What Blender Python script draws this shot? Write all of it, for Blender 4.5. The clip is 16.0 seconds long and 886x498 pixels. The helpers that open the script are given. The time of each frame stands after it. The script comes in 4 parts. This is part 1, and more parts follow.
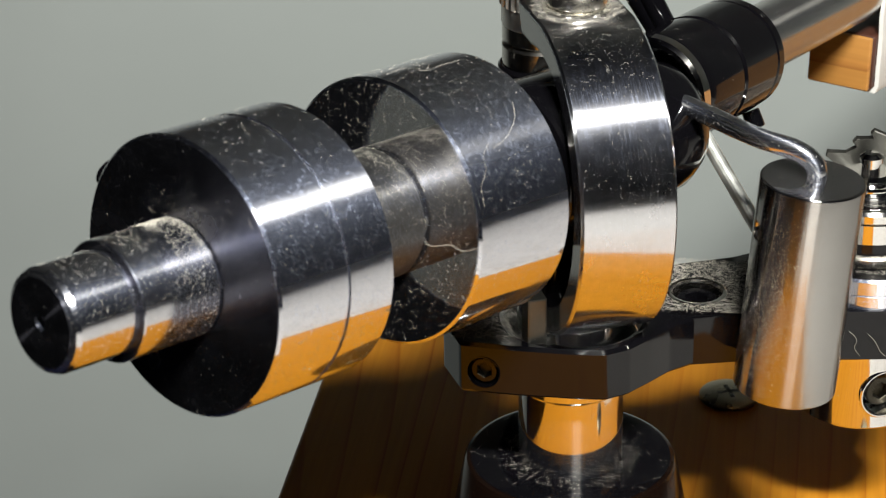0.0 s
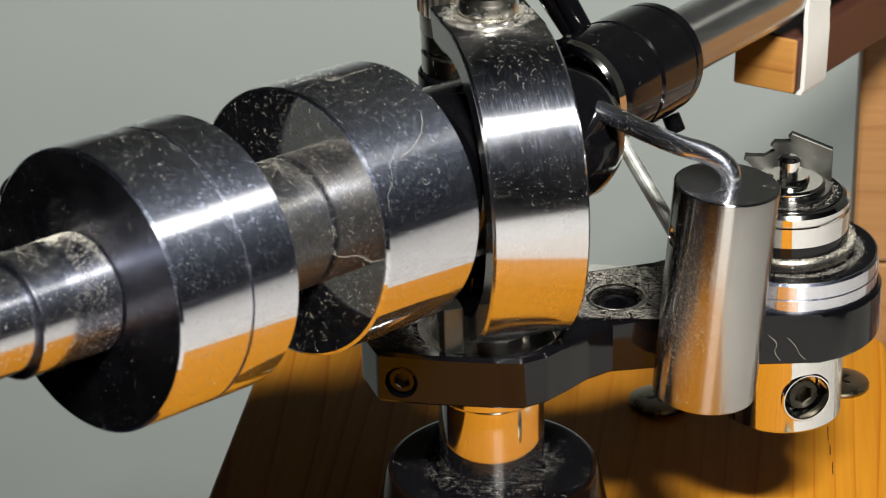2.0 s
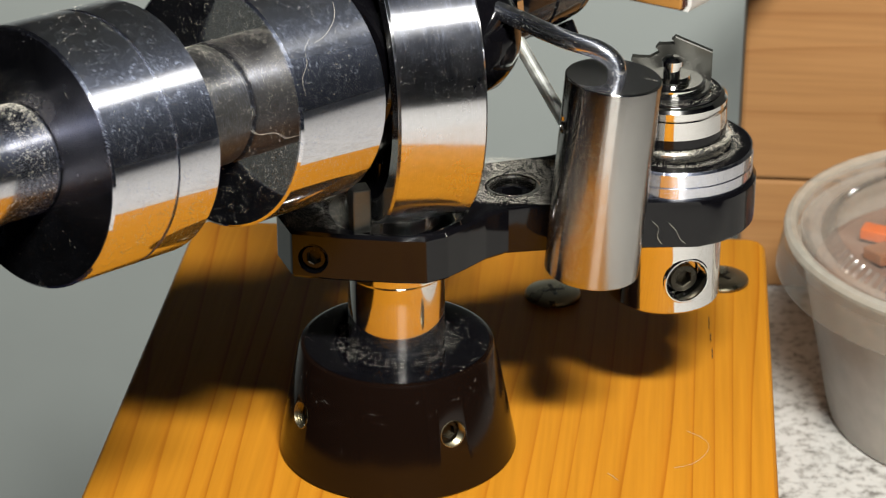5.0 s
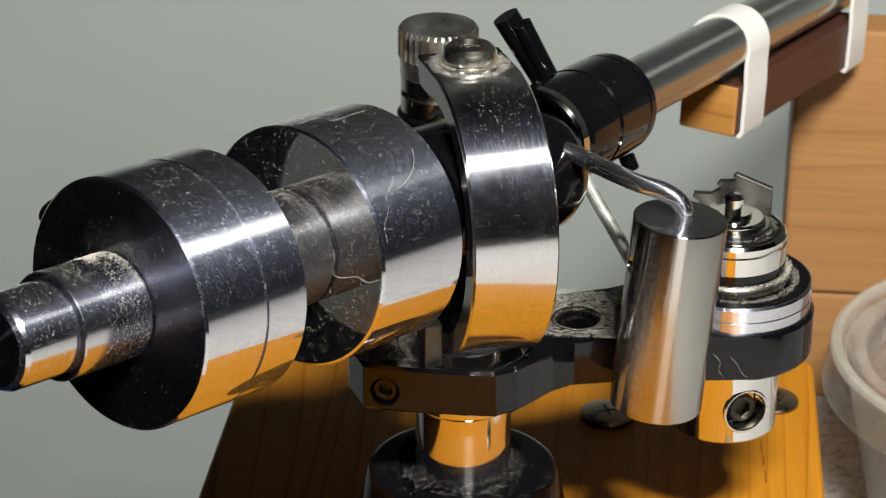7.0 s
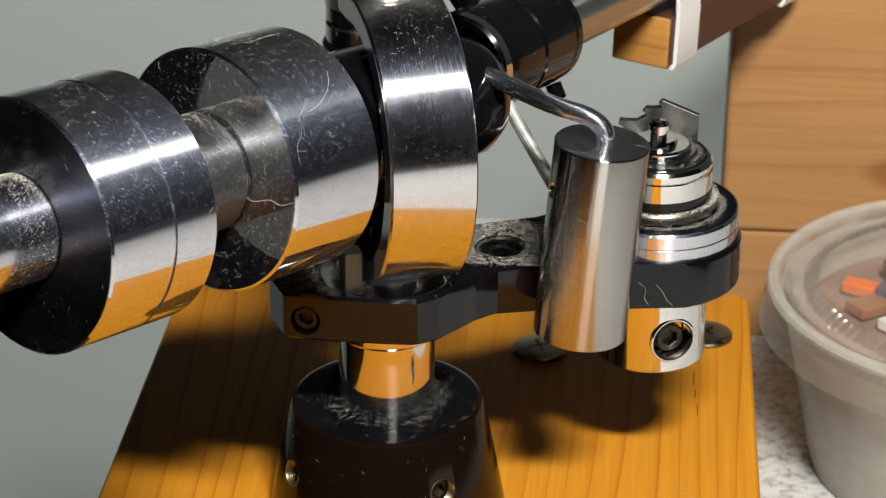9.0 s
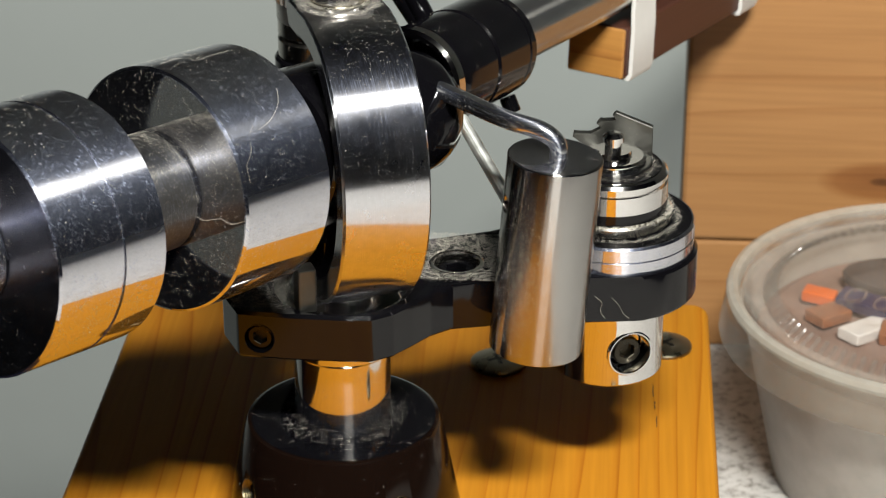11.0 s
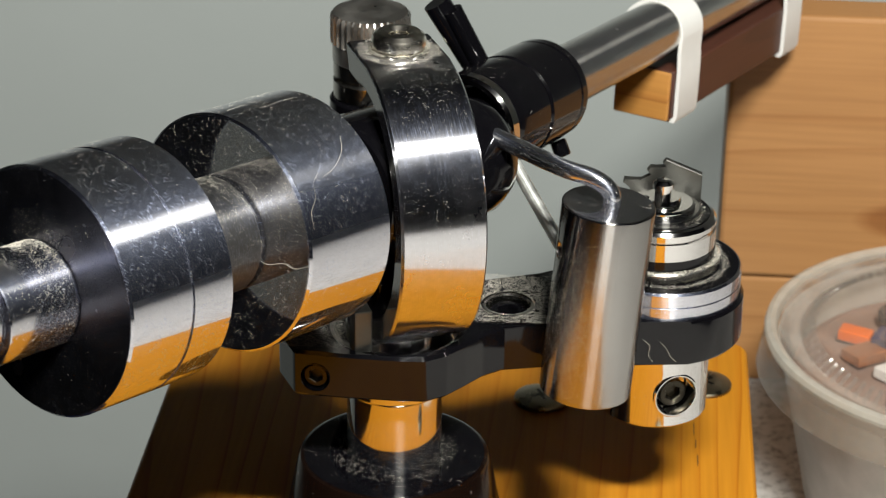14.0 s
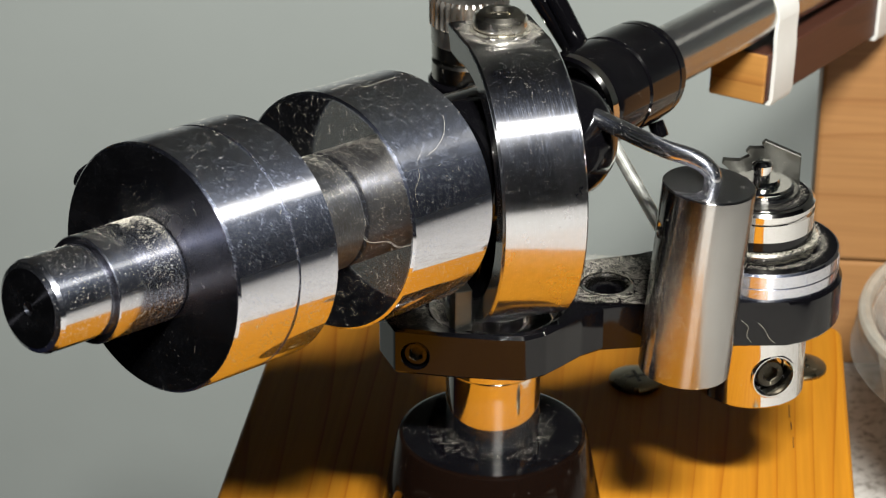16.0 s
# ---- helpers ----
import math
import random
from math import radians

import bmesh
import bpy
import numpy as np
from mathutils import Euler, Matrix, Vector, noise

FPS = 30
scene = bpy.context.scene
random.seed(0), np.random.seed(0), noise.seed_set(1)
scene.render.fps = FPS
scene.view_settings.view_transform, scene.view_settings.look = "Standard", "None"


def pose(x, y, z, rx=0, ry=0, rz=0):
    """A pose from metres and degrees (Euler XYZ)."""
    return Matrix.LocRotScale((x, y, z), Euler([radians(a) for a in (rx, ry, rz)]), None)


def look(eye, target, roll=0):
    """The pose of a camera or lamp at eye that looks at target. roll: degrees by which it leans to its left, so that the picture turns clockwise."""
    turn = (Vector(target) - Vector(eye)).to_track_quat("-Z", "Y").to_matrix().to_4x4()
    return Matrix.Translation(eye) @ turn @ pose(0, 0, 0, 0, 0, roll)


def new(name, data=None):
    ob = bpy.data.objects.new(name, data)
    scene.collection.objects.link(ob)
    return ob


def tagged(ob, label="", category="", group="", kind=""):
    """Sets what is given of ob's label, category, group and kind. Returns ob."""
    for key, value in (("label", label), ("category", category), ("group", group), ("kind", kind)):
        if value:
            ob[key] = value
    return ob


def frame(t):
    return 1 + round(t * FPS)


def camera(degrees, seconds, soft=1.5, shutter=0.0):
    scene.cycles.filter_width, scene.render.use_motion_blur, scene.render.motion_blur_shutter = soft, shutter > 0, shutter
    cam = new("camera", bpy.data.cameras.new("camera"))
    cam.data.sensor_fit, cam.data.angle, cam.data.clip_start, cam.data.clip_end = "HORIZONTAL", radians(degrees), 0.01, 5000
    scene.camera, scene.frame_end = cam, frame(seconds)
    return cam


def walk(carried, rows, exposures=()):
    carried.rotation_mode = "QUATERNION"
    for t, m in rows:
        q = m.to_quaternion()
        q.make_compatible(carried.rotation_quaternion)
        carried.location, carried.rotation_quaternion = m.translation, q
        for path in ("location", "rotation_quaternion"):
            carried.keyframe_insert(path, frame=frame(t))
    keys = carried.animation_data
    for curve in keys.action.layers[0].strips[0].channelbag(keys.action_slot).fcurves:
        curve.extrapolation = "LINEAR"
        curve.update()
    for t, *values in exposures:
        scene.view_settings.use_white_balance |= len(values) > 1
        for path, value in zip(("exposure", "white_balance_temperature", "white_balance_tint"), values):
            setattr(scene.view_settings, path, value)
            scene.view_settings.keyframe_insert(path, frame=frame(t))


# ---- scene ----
cam = camera(20.32, 16.0, soft=1.15)
PATH = [
    (0.0, 0.0292, -0.3498, 0.22749, 8.094, -25.741, -0.9),
    (0.5, 0.02893, -0.35033, 0.23006, 7.988, -25.514, -0.926),
    (1.0, 0.03143, -0.35922, 0.23649, 7.893, -25.182, -1.131),
    (1.5, 0.03955, -0.35379, 0.23637, 7.843, -25.091, -1.547),
    (2.0, 0.03854, -0.34619, 0.22705, 7.527, -25.654, -1.502),
    (2.5, 0.03558, -0.34705, 0.20759, 6.592, -26.243, -1.241),
    (3.0, 0.03996, -0.3663, 0.20917, 5.965, -26.817, -0.592),
    (3.2, 0.04069, -0.37329, 0.21322, 5.84, -26.938, -0.536),
    (5.3, 0.0438, -0.38211, 0.22824, 5.294, -26.155, 0.019),
    (5.5, 0.04226, -0.38059, 0.22674, 5.404, -26.108, 0.05),
    (6.0, 0.03395, -0.3826, 0.24092, 5.491, -25.914, 0.182),
    (6.5, 0.03395, -0.38706, 0.24874, 5.405, -25.359, 0.273),
    (7.0, 0.03147, -0.38684, 0.24568, 5.222, -25.065, 0.438),
    (7.5, 0.03107, -0.38283, 0.24168, 5.074, -25.312, 0.382),
    (8.0, 0.03617, -0.38478, 0.23796, 5.037, -25.601, 0.323),
    (8.5, 0.0378, -0.38583, 0.24019, 4.894, -25.695, 0.279),
    (8.7, 0.03922, -0.38511, 0.2368, 4.776, -25.742, 0.372),
    (10.8, 0.04572, -0.38366, 0.23847, 4.007, -25.717, -0.045),
    (11.0, 0.04399, -0.38145, 0.23737, 3.938, -25.614, -0.006),
    (11.5, 0.04409, -0.38451, 0.23984, 3.904, -25.561, 0.002),
    (12.0, 0.04957, -0.38966, 0.2417, 3.9, -25.578, 0.058),
    (12.5, 0.05296, -0.38712, 0.24099, 3.646, -25.586, 0.171),
    (13.0, 0.05244, -0.39295, 0.24701, 3.403, -25.52, 0.128),
    (13.5, 0.05357, -0.39442, 0.24882, 3.471, -25.412, 0.274),
    (14.0, 0.03632, -0.38725, 0.24735, 4.132, -25.529, 0.809),
    (14.5, 0.02352, -0.39033, 0.25368, 5.066, -25.531, 1.024),
    (15.0, 0.01563, -0.38509, 0.25326, 5.875, -25.486, 0.954),
    (15.5, 0.01956, -0.38735, 0.24751, 6.051, -25.672, 0.642),
    (16.0, 0.03201, -0.39052, 0.24665, 6.021, -25.772, 0.228),
]


def eye_pose(x, y, z, yaw, pitch, roll):
    return pose(x, y, z, 0, 0, yaw) @ pose(0, 0, 0, 90 + pitch) @ pose(0, 0, 0, 0, 0, roll)


cam.data.dof.use_dof, cam.data.dof.focus_distance, cam.data.dof.aperture_fstop = True, 0.405, 60.0
walk(cam, [(r[0], eye_pose(*r[1:])) for r in PATH], [(0, 0.06), (2, 0.0), (3, -0.05), (6, -0.08), (13.5, -0.13), (15, 0.04), (15.5, 0.06), (16, 0.03)])

# ---- light: one short bar lamp with four bulbs, shaded, high in front, and the dim room round it ----
world = bpy.data.worlds.new("dim_room")
world.use_nodes = True
world.node_tree.nodes["Background"].inputs["Color"].default_value = (0.30, 0.42, 1.0, 1)
world.node_tree.nodes["Background"].inputs["Strength"].default_value = 0.002
scene.world = world
LAMP_WAY = Vector((0.284, -0.576, 0.768)).normalized()
LAMP_AT = Vector((0, 0, 0.05)) + LAMP_WAY * 0.62
for along_bar in (-0.09, -0.05, -0.01, 0.03):
    lamp_data = bpy.data.lights.new("desk_lamp_light", "SPOT")
    lamp_data.energy, lamp_data.shadow_soft_size = 11.7, 0.025
    lamp_data.spot_size, lamp_data.spot_blend = radians(93), 0.34
    lamp_data.color = (1.0, 0.985, 0.915)
    lamp = new("desk_lamp_light", lamp_data)
    bulb = LAMP_AT + Vector((along_bar, 0, 0))
    lamp.matrix_world = look(bulb, bulb + Vector((-0.10, 0.275, -0.95)))


# ---- materials ----
def material(name):
    m = bpy.data.materials.new(name)
    m.use_nodes = True
    nt = m.node_tree
    return m, nt, nt.nodes["Principled BSDF"]


def link(nt, a, b):
    nt.links.new(a, b)


def node(nt, kind, **inputs):
    n = nt.nodes.new(kind)
    for k, v in inputs.items():
        n.inputs[k.replace("_", " ")].default_value = v
    return n


def coords(nt, scale=(1, 1, 1), kind="Object", rotation=(0, 0, 0)):
    tc = nt.nodes.new("ShaderNodeTexCoord")
    mp = node(nt, "ShaderNodeMapping", Scale=scale, Rotation=rotation)
    link(nt, tc.outputs[kind], mp.inputs["Vector"])
    return mp.outputs["Vector"]


def noise_tex(nt, vec, scale, detail=4, rough=0.55):
    n = node(nt, "ShaderNodeTexNoise", Scale=scale, Detail=detail, Roughness=rough)
    link(nt, vec, n.inputs["Vector"])
    return n.outputs["Fac"]


def ramp(nt, fac, stops):
    n = nt.nodes.new("ShaderNodeValToRGB")
    el = n.color_ramp.elements
    while len(el) < len(stops):
        el.new(0.5)
    for e, (p, c) in zip(el, stops):
        e.position = p
        e.color = (*c, 1) if len(c) == 3 else c
    link(nt, fac, n.inputs["Fac"])
    return n.outputs["Color"]


def mix(nt, fac, a, b, mode="MIX"):
    n = nt.nodes.new("ShaderNodeMix")
    n.data_type, n.blend_type = "RGBA", mode
    for sock, v in ((n.inputs[0], fac), (n.inputs[6], a), (n.inputs[7], b)):
        if isinstance(v, (int, float)):
            sock.default_value = v
        elif isinstance(v, tuple):
            sock.default_value = (*v, 1)
        else:
            link(nt, v, sock)
    return n.outputs[2]


def bump(nt, bsdf, height, strength, distance):
    n = node(nt, "ShaderNodeBump", Strength=strength, Distance=distance)
    link(nt, height, n.inputs["Height"])
    link(nt, n.outputs["Normal"], bsdf.inputs["Normal"])


def wrap_coords(nt, scale, turn):
    """Coordinates that go round the z axis, in metres of a 19 mm radius, for scratches on turned things."""
    tc = nt.nodes.new("ShaderNodeTexCoord")
    sep = nt.nodes.new("ShaderNodeSeparateXYZ")
    link(nt, tc.outputs["Object"], sep.inputs[0])
    at = nt.nodes.new("ShaderNodeMath")
    at.operation = "ARCTAN2"
    link(nt, sep.outputs["X"], at.inputs[0])
    link(nt, sep.outputs["Y"], at.inputs[1])
    wide = nt.nodes.new("ShaderNodeMath")
    wide.operation = "MULTIPLY"
    link(nt, at.outputs[0], wide.inputs[0])
    wide.inputs[1].default_value = 0.019
    com = nt.nodes.new("ShaderNodeCombineXYZ")
    link(nt, wide.outputs[0], com.inputs["X"])
    link(nt, sep.outputs["Z"], com.inputs["Y"])
    turned = node(nt, "ShaderNodeMapping", Rotation=(0, 0, radians(turn)))
    link(nt, com.outputs[0], turned.inputs["Vector"])
    mp = node(nt, "ShaderNodeMapping", Scale=scale)
    link(nt, turned.outputs["Vector"], mp.inputs["Vector"])
    return mp.outputs["Vector"]


def dusty_metal(name, colour, rough, dust=0.5, turned=0.0, brush=0.0, dust_colour=(0.24, 0.22, 0.19), grooves=0.31, haze=0.01, rub_amount=0.06, flat=False, hatch=(260, 8500, 3)):
    """Bright metal with dust specks and smudges. turned: share of its gloss that fine lathe grooves round the z axis spread sideways."""
    m, nt, b = material(name)
    vec = coords(nt)
    smudge = noise_tex(nt, vec, 180, 3)
    link(nt, ramp(nt, smudge, [(0.3, (rough * 0.7,) * 3), (0.75, (rough * 1.5,) * 3)]), b.inputs["Roughness"])
    speck = noise_tex(nt, vec, 2600, 2, 0.5)
    patch = noise_tex(nt, vec, 110, 3)
    lo = 0.80 - 0.12 * dust
    sp = ramp(nt, speck, [(lo - 0.09, (0, 0, 0)), (lo, (1, 1, 1))])
    pt = ramp(nt, patch, [(0.35, (0.15,) * 3), (0.7, (1, 1, 1))])
    fac = mix(nt, 1.0, sp, pt, "MULTIPLY")
    link(nt, mix(nt, fac, colour, dust_colour), b.inputs["Base Color"])
    inv = nt.nodes.new("ShaderNodeInvert")
    link(nt, fac, inv.inputs["Color"])
    link(nt, inv.outputs["Color"], b.inputs["Metallic"])
    if brush:
        lines = noise_tex(nt, coords(nt, (60, 60, 5200)), 1.0, 3)
        bump(nt, b, lines, brush, 0.00002)
    if turned:
        g = node(nt, "ShaderNodeBsdfAnisotropic", Color=(*colour, 1), Roughness=grooves, Anisotropy=0.8)
        tg = nt.nodes.new("ShaderNodeTangent")
        tg.direction_type, tg.axis = "RADIAL", "Z"
        link(nt, tg.outputs["Tangent"], g.inputs["Tangent"])
        ms = nt.nodes.new("ShaderNodeMixShader")
        wear = noise_tex(nt, coords(nt, (140, 140, 140)), 1.0, 4, 0.7)
        link(nt, ramp(nt, wear, [(0.3, (turned * 0.7,) * 3), (0.7, (min(1, turned * 1.3),) * 3)]), ms.inputs[0])
        link(nt, b.outputs[0], ms.inputs[1])
        link(nt, g.outputs[0], ms.inputs[2])
        # fine rubbing marks: a weak broad bluish gloss, broken up along scratches
        rub = node(nt, "ShaderNodeBsdfAnisotropic", Color=(0.62, 0.69, 0.92, 1), Roughness=0.33 if flat else 0.45, Anisotropy=0.0 if flat else 0.38)
        if not flat:
            link(nt, tg.outputs["Tangent"], rub.inputs["Tangent"])
        mr = nt.nodes.new("ShaderNodeMixShader")
        way_a = coords(nt, (500, 6000, 4200), rotation=(0.3, 0.6, 0.4)) if flat else wrap_coords(nt, (hatch[0], hatch[1], 1), hatch[2])
        way_b = coords(nt, (5200, 700, 3000), rotation=(0.9, 0.2, 1.4)) if flat else wrap_coords(nt, (1500, 5200, 1), -58)
        cut_a = ramp(nt, noise_tex(nt, way_a, 1.0, 3, 0.75), [(0.50, (0, 0, 0)), (0.72, (1, 1, 1))])
        cut_b = ramp(nt, noise_tex(nt, way_b, 1.0, 4, 0.8), [(0.58, (0, 0, 0)), (0.74, (1, 1, 1))])
        worn = ramp(nt, noise_tex(nt, coords(nt), 420, 5, 0.75), [(0.38, (0.12,) * 3), (0.62, (1, 1, 1))])
        cuts = mix(nt, 1.0, mix(nt, 1.0, cut_a, cut_b, "LIGHTEN"), worn, "MULTIPLY")
        link(nt, mix(nt, cuts, (rub_amount * 0.34,) * 3, (min(0.9, rub_amount * 4),) * 3), mr.inputs[0])
        link(nt, ms.outputs[0], mr.inputs[1])
        link(nt, rub.outputs[0], mr.inputs[2])
        ms = mr
        film = node(nt, "ShaderNodeBsdfDiffuse", Color=(0.30, 0.31, 0.34, 1))
        mf = nt.nodes.new("ShaderNodeMixShader")
        hair = noise_tex(nt, coords(nt, (3200, 3200, 900), rotation=(0.5, 0.3, 0.2)), 1.0, 4, 0.75)
        link(nt, ramp(nt, hair, [(0.45, (haze * 0.35,) * 3), (0.62, (haze * 1.2,) * 3), (0.75, (haze * 5,) * 3)]), mf.inputs[0])
        link(nt, ms.outputs[0], mf.inputs[1])
        link(nt, film.outputs[0], mf.inputs[2])
        link(nt, mf.outputs[0], nt.nodes["Material Output"].inputs["Surface"])
    return m


CHROME = dusty_metal("turned_chrome", (0.70, 0.70, 0.745), 0.045, 0.15, 0.16, grooves=0.27, haze=0.005, rub_amount=0.17, hatch=(1300, 5600, 36))
CHROME_RING = dusty_metal("broad_ring_chrome", (0.73, 0.73, 0.765), 0.10, 0.15, 0.28, grooves=0.33, haze=0.003, rub_amount=0.04)
CHROME_MIRROR = dusty_metal("scuffed_mirror_chrome", (0.70, 0.70, 0.745), 0.05, 0.2, 0.02, grooves=0.3, haze=0.007, rub_amount=0.13, hatch=(1300, 5600, 30))
CHROME_DUSTY = dusty_metal("dusty_chrome", (0.56, 0.56, 0.59), 0.12, 0.5, 0.04, haze=0.015, rub_amount=0.10, hatch=(1500, 5000, 40))
# FACE's navy-black colour stands in for the dark room mirrored in polished metal
FACE = dusty_metal("face_with_dark_reflection", (0.13, 0.13, 0.16), 0.21, 0.2, 0.02, grooves=0.5, haze=0.006, rub_amount=0.02, flat=True)
FACE_MIRROR = dusty_metal("mirror_end_face", (0.62, 0.61, 0.62), 0.07, 0.3, 0.02, grooves=0.5, haze=0.012, rub_amount=0.05, flat=True)
DULL = dusty_metal("dull_turned_metal", (0.30, 0.295, 0.28), 0.14, 0.2, 0.06, grooves=0.5, haze=0.02, flat=True)
STEEL = dusty_metal("brushed_steel", (0.44, 0.43, 0.415), 0.05, 0.2, 0.80, 0.3, grooves=0.17, haze=0.004, rub_amount=0.008)
PILLAR = dusty_metal("brushed_pillar", (0.74, 0.72, 0.69), 0.06, 0.1, 0.12, 0.03, grooves=0.2, rub_amount=0.03)
CLEAN = dusty_metal("clean_chrome", (0.78, 0.77, 0.76), 0.07, 0.1)
ROD = dusty_metal("worn_rod_chrome", (0.72, 0.72, 0.72), 0.13, 0.5, 0.05, haze=0.015, rub_amount=0.11)
NICKEL = dusty_metal("dull_nickel", (0.50, 0.48, 0.44), 0.20, 0.2)
BRACKET = dusty_metal("dark_nickel", (0.11, 0.11, 0.10), 0.42, 0.3)
BLACKENED = dusty_metal("blackened_steel", (0.05, 0.045, 0.035), 0.3, 0.1)
BRASS = dusty_metal("old_brass", (0.24, 0.215, 0.15), 0.3, 0.6)
TUBE = dusty_metal("satin_tube", (0.48, 0.47, 0.44), 0.19, 0.15, 0.03, grooves=0.4, haze=0.05, rub_amount=0.012)
KNURL = dusty_metal("knurled_nickel", (0.50, 0.48, 0.45), 0.36, 0.2)
SCREW = dusty_metal("warm_bright_screw", (0.66, 0.625, 0.55), 0.22, 0.2)
BAR = dusty_metal("satin_bar", (0.78, 0.80, 0.77), 0.42, 0.1)


def dark_gloss(name, colour, rough, dust, coat=0.0, spec=0.3, dust_colour=(0.16, 0.152, 0.14)):
    m, nt, b = material(name)
    vec = coords(nt)
    n1 = noise_tex(nt, vec, 1800, 3, 0.6)
    n2 = noise_tex(nt, vec, 90, 3)
    s = ramp(nt, n1, [(0.66 - 0.16 * dust, (0, 0, 0)), (0.80 - 0.12 * dust, (1, 1, 1))])
    p = ramp(nt, n2, [(0.4, (0.1,) * 3), (0.75, (1, 1, 1))])
    fac = mix(nt, 1.0, s, p, "MULTIPLY")
    link(nt, mix(nt, fac, colour, dust_colour), b.inputs["Base Color"])
    link(nt, ramp(nt, fac, [(0.0, (rough,) * 3), (1.0, (0.8,) * 3)]), b.inputs["Roughness"])
    b.inputs["Coat Weight"].default_value = coat
    b.inputs["Specular IOR Level"].default_value = spec
    return m


BLACK = dark_gloss("black_anodised", (0.0022, 0.0021, 0.0028), 0.10, -0.8, spec=0.36)
BAKELITE = dark_gloss("dark_brown_black", (0.0045, 0.0023, 0.0016), 0.13, -0.8, spec=0.34)
HUB = dusty_metal("dust_coated_metal", (0.07, 0.067, 0.06), 0.42, 0.9, 0.2, grooves=0.5, haze=0.03)
HOLE = dark_gloss("dark_recess", (0.006, 0.006, 0.006), 0.4, 0.1)


def wood(name, light, mid, dark, period, rough, along="Y", coat=0.0, grain=1.0, knot=None, spec=0.4):
    """Planed wood: growth lines run along one axis and wander a little."""
    m, nt, b = material(name)
    sc = {"Y": (1, 0.09, 1), "X": (0.07, 1, 1), "Z": (1, 1, 0.09)}[along]
    vec = coords(nt, sc)
    w = nt.nodes.new("ShaderNodeTexWave")
    w.wave_type, w.bands_direction = "BANDS", {"Y": "X", "X": "Z", "Z": "X"}[along]
    w.wave_profile = "SAW"
    for k, v in (("Scale", 1.0 / period / 6.283 * 6.283 / 2), ("Distortion", 2.2), ("Detail", 2.0), ("Detail Scale", 0.6), ("Detail Roughness", 0.5)):
        w.inputs[k].default_value = v
    warp = noise_tex(nt, vec, 22, 2)
    add = nt.nodes.new("ShaderNodeVectorMath")
    add.operation = "MULTIPLY_ADD"
    link(nt, warp, add.inputs[0])
    add.inputs[1].default_value = (period * 5,) * 3
    link(nt, vec, add.inputs[2])
    link(nt, add.outputs[0], w.inputs["Vector"])
    lines = ramp(nt, w.outputs["Fac"], [(0.0, light), (0.6, light), (0.86, mid), (0.96, dark), (1.0, light)])
    # lines stand out in some bands and fade in others
    fade = ramp(nt, noise_tex(nt, coords(nt, tuple(q * 0.6 for q in sc)), 30, 2), [(0.34, (0.3,) * 3), (0.56, (1, 1, 1))])
    lines = mix(nt, fade, light, lines)
    fine = noise_tex(nt, coords(nt, {"Y": (900, 25, 900), "X": (25, 900, 900), "Z": (900, 900, 25)}[along]), 1.0, 3)
    blot = noise_tex(nt, vec, 30, 3)
    c = mix(nt, 0.22 * grain, lines, ramp(nt, fine, [(0.3, (0.3, 0.25, 0.2)), (0.7, (1, 1, 1))]), "MULTIPLY")
    c = mix(nt, 0.35, c, ramp(nt, blot, [(0.3, (0.72, 0.66, 0.58)), (0.7, (1, 1, 1))]), "MULTIPLY")
    if knot:
        tc = nt.nodes.new("ShaderNodeTexCoord")
        mp = node(nt, "ShaderNodeMapping", Location=tuple(-q / r for q, r in zip(knot, (0.016, 0.02, 0.0055))), Scale=(1 / 0.016, 1 / 0.02, 1 / 0.0055))
        link(nt, tc.outputs["Object"], mp.inputs["Vector"])
        ln = nt.nodes.new("ShaderNodeVectorMath")
        ln.operation = "LENGTH"
        link(nt, mp.outputs["Vector"], ln.inputs[0])
        c = mix(nt, 1.0, c, ramp(nt, ln.outputs["Value"], [(0.0, (0.22, 0.17, 0.15)), (0.16, (0.35, 0.27, 0.22)), (0.22, (0.62, 0.5, 0.42)), (0.7, (0.72, 0.6, 0.5)), (1.0, (1, 1, 1))]), "MULTIPLY")
    link(nt, c, b.inputs["Base Color"])
    b.inputs["Roughness"].default_value = rough
    b.inputs["Coat Weight"].default_value = coat
    b.inputs["Specular IOR Level"].default_value = spec
    bump(nt, b, fine, 0.12, 0.0002)
    return m


PINE = wood("varnished_pine", (0.405, 0.167, 0.013), (0.375, 0.142, 0.0105), (0.285, 0.090, 0.0055), 0.0085, 0.42, "Y", 0.0, spec=0.02)
CHERRY = wood("oiled_cherry", (0.335, 0.170, 0.064), (0.31, 0.152, 0.055), (0.25, 0.111, 0.036), 0.022, 0.5, "X")
CHERRY_KNOT = wood("knotty_cherry", (0.335, 0.170, 0.064), (0.31, 0.152, 0.055), (0.25, 0.111, 0.036), 0.022, 0.5, "X", knot=(-0.060, -0.0065, 0.0165))
STICK = wood("dark_walnut", (0.058, 0.020, 0.012), (0.048, 0.016, 0.010), (0.028, 0.010, 0.007), 0.003, 0.5, "Z")
ENDGRAIN = wood("pale_end_wood", (0.36, 0.17, 0.04), (0.32, 0.14, 0.032), (0.24, 0.095, 0.02), 0.004, 0.5, "X")


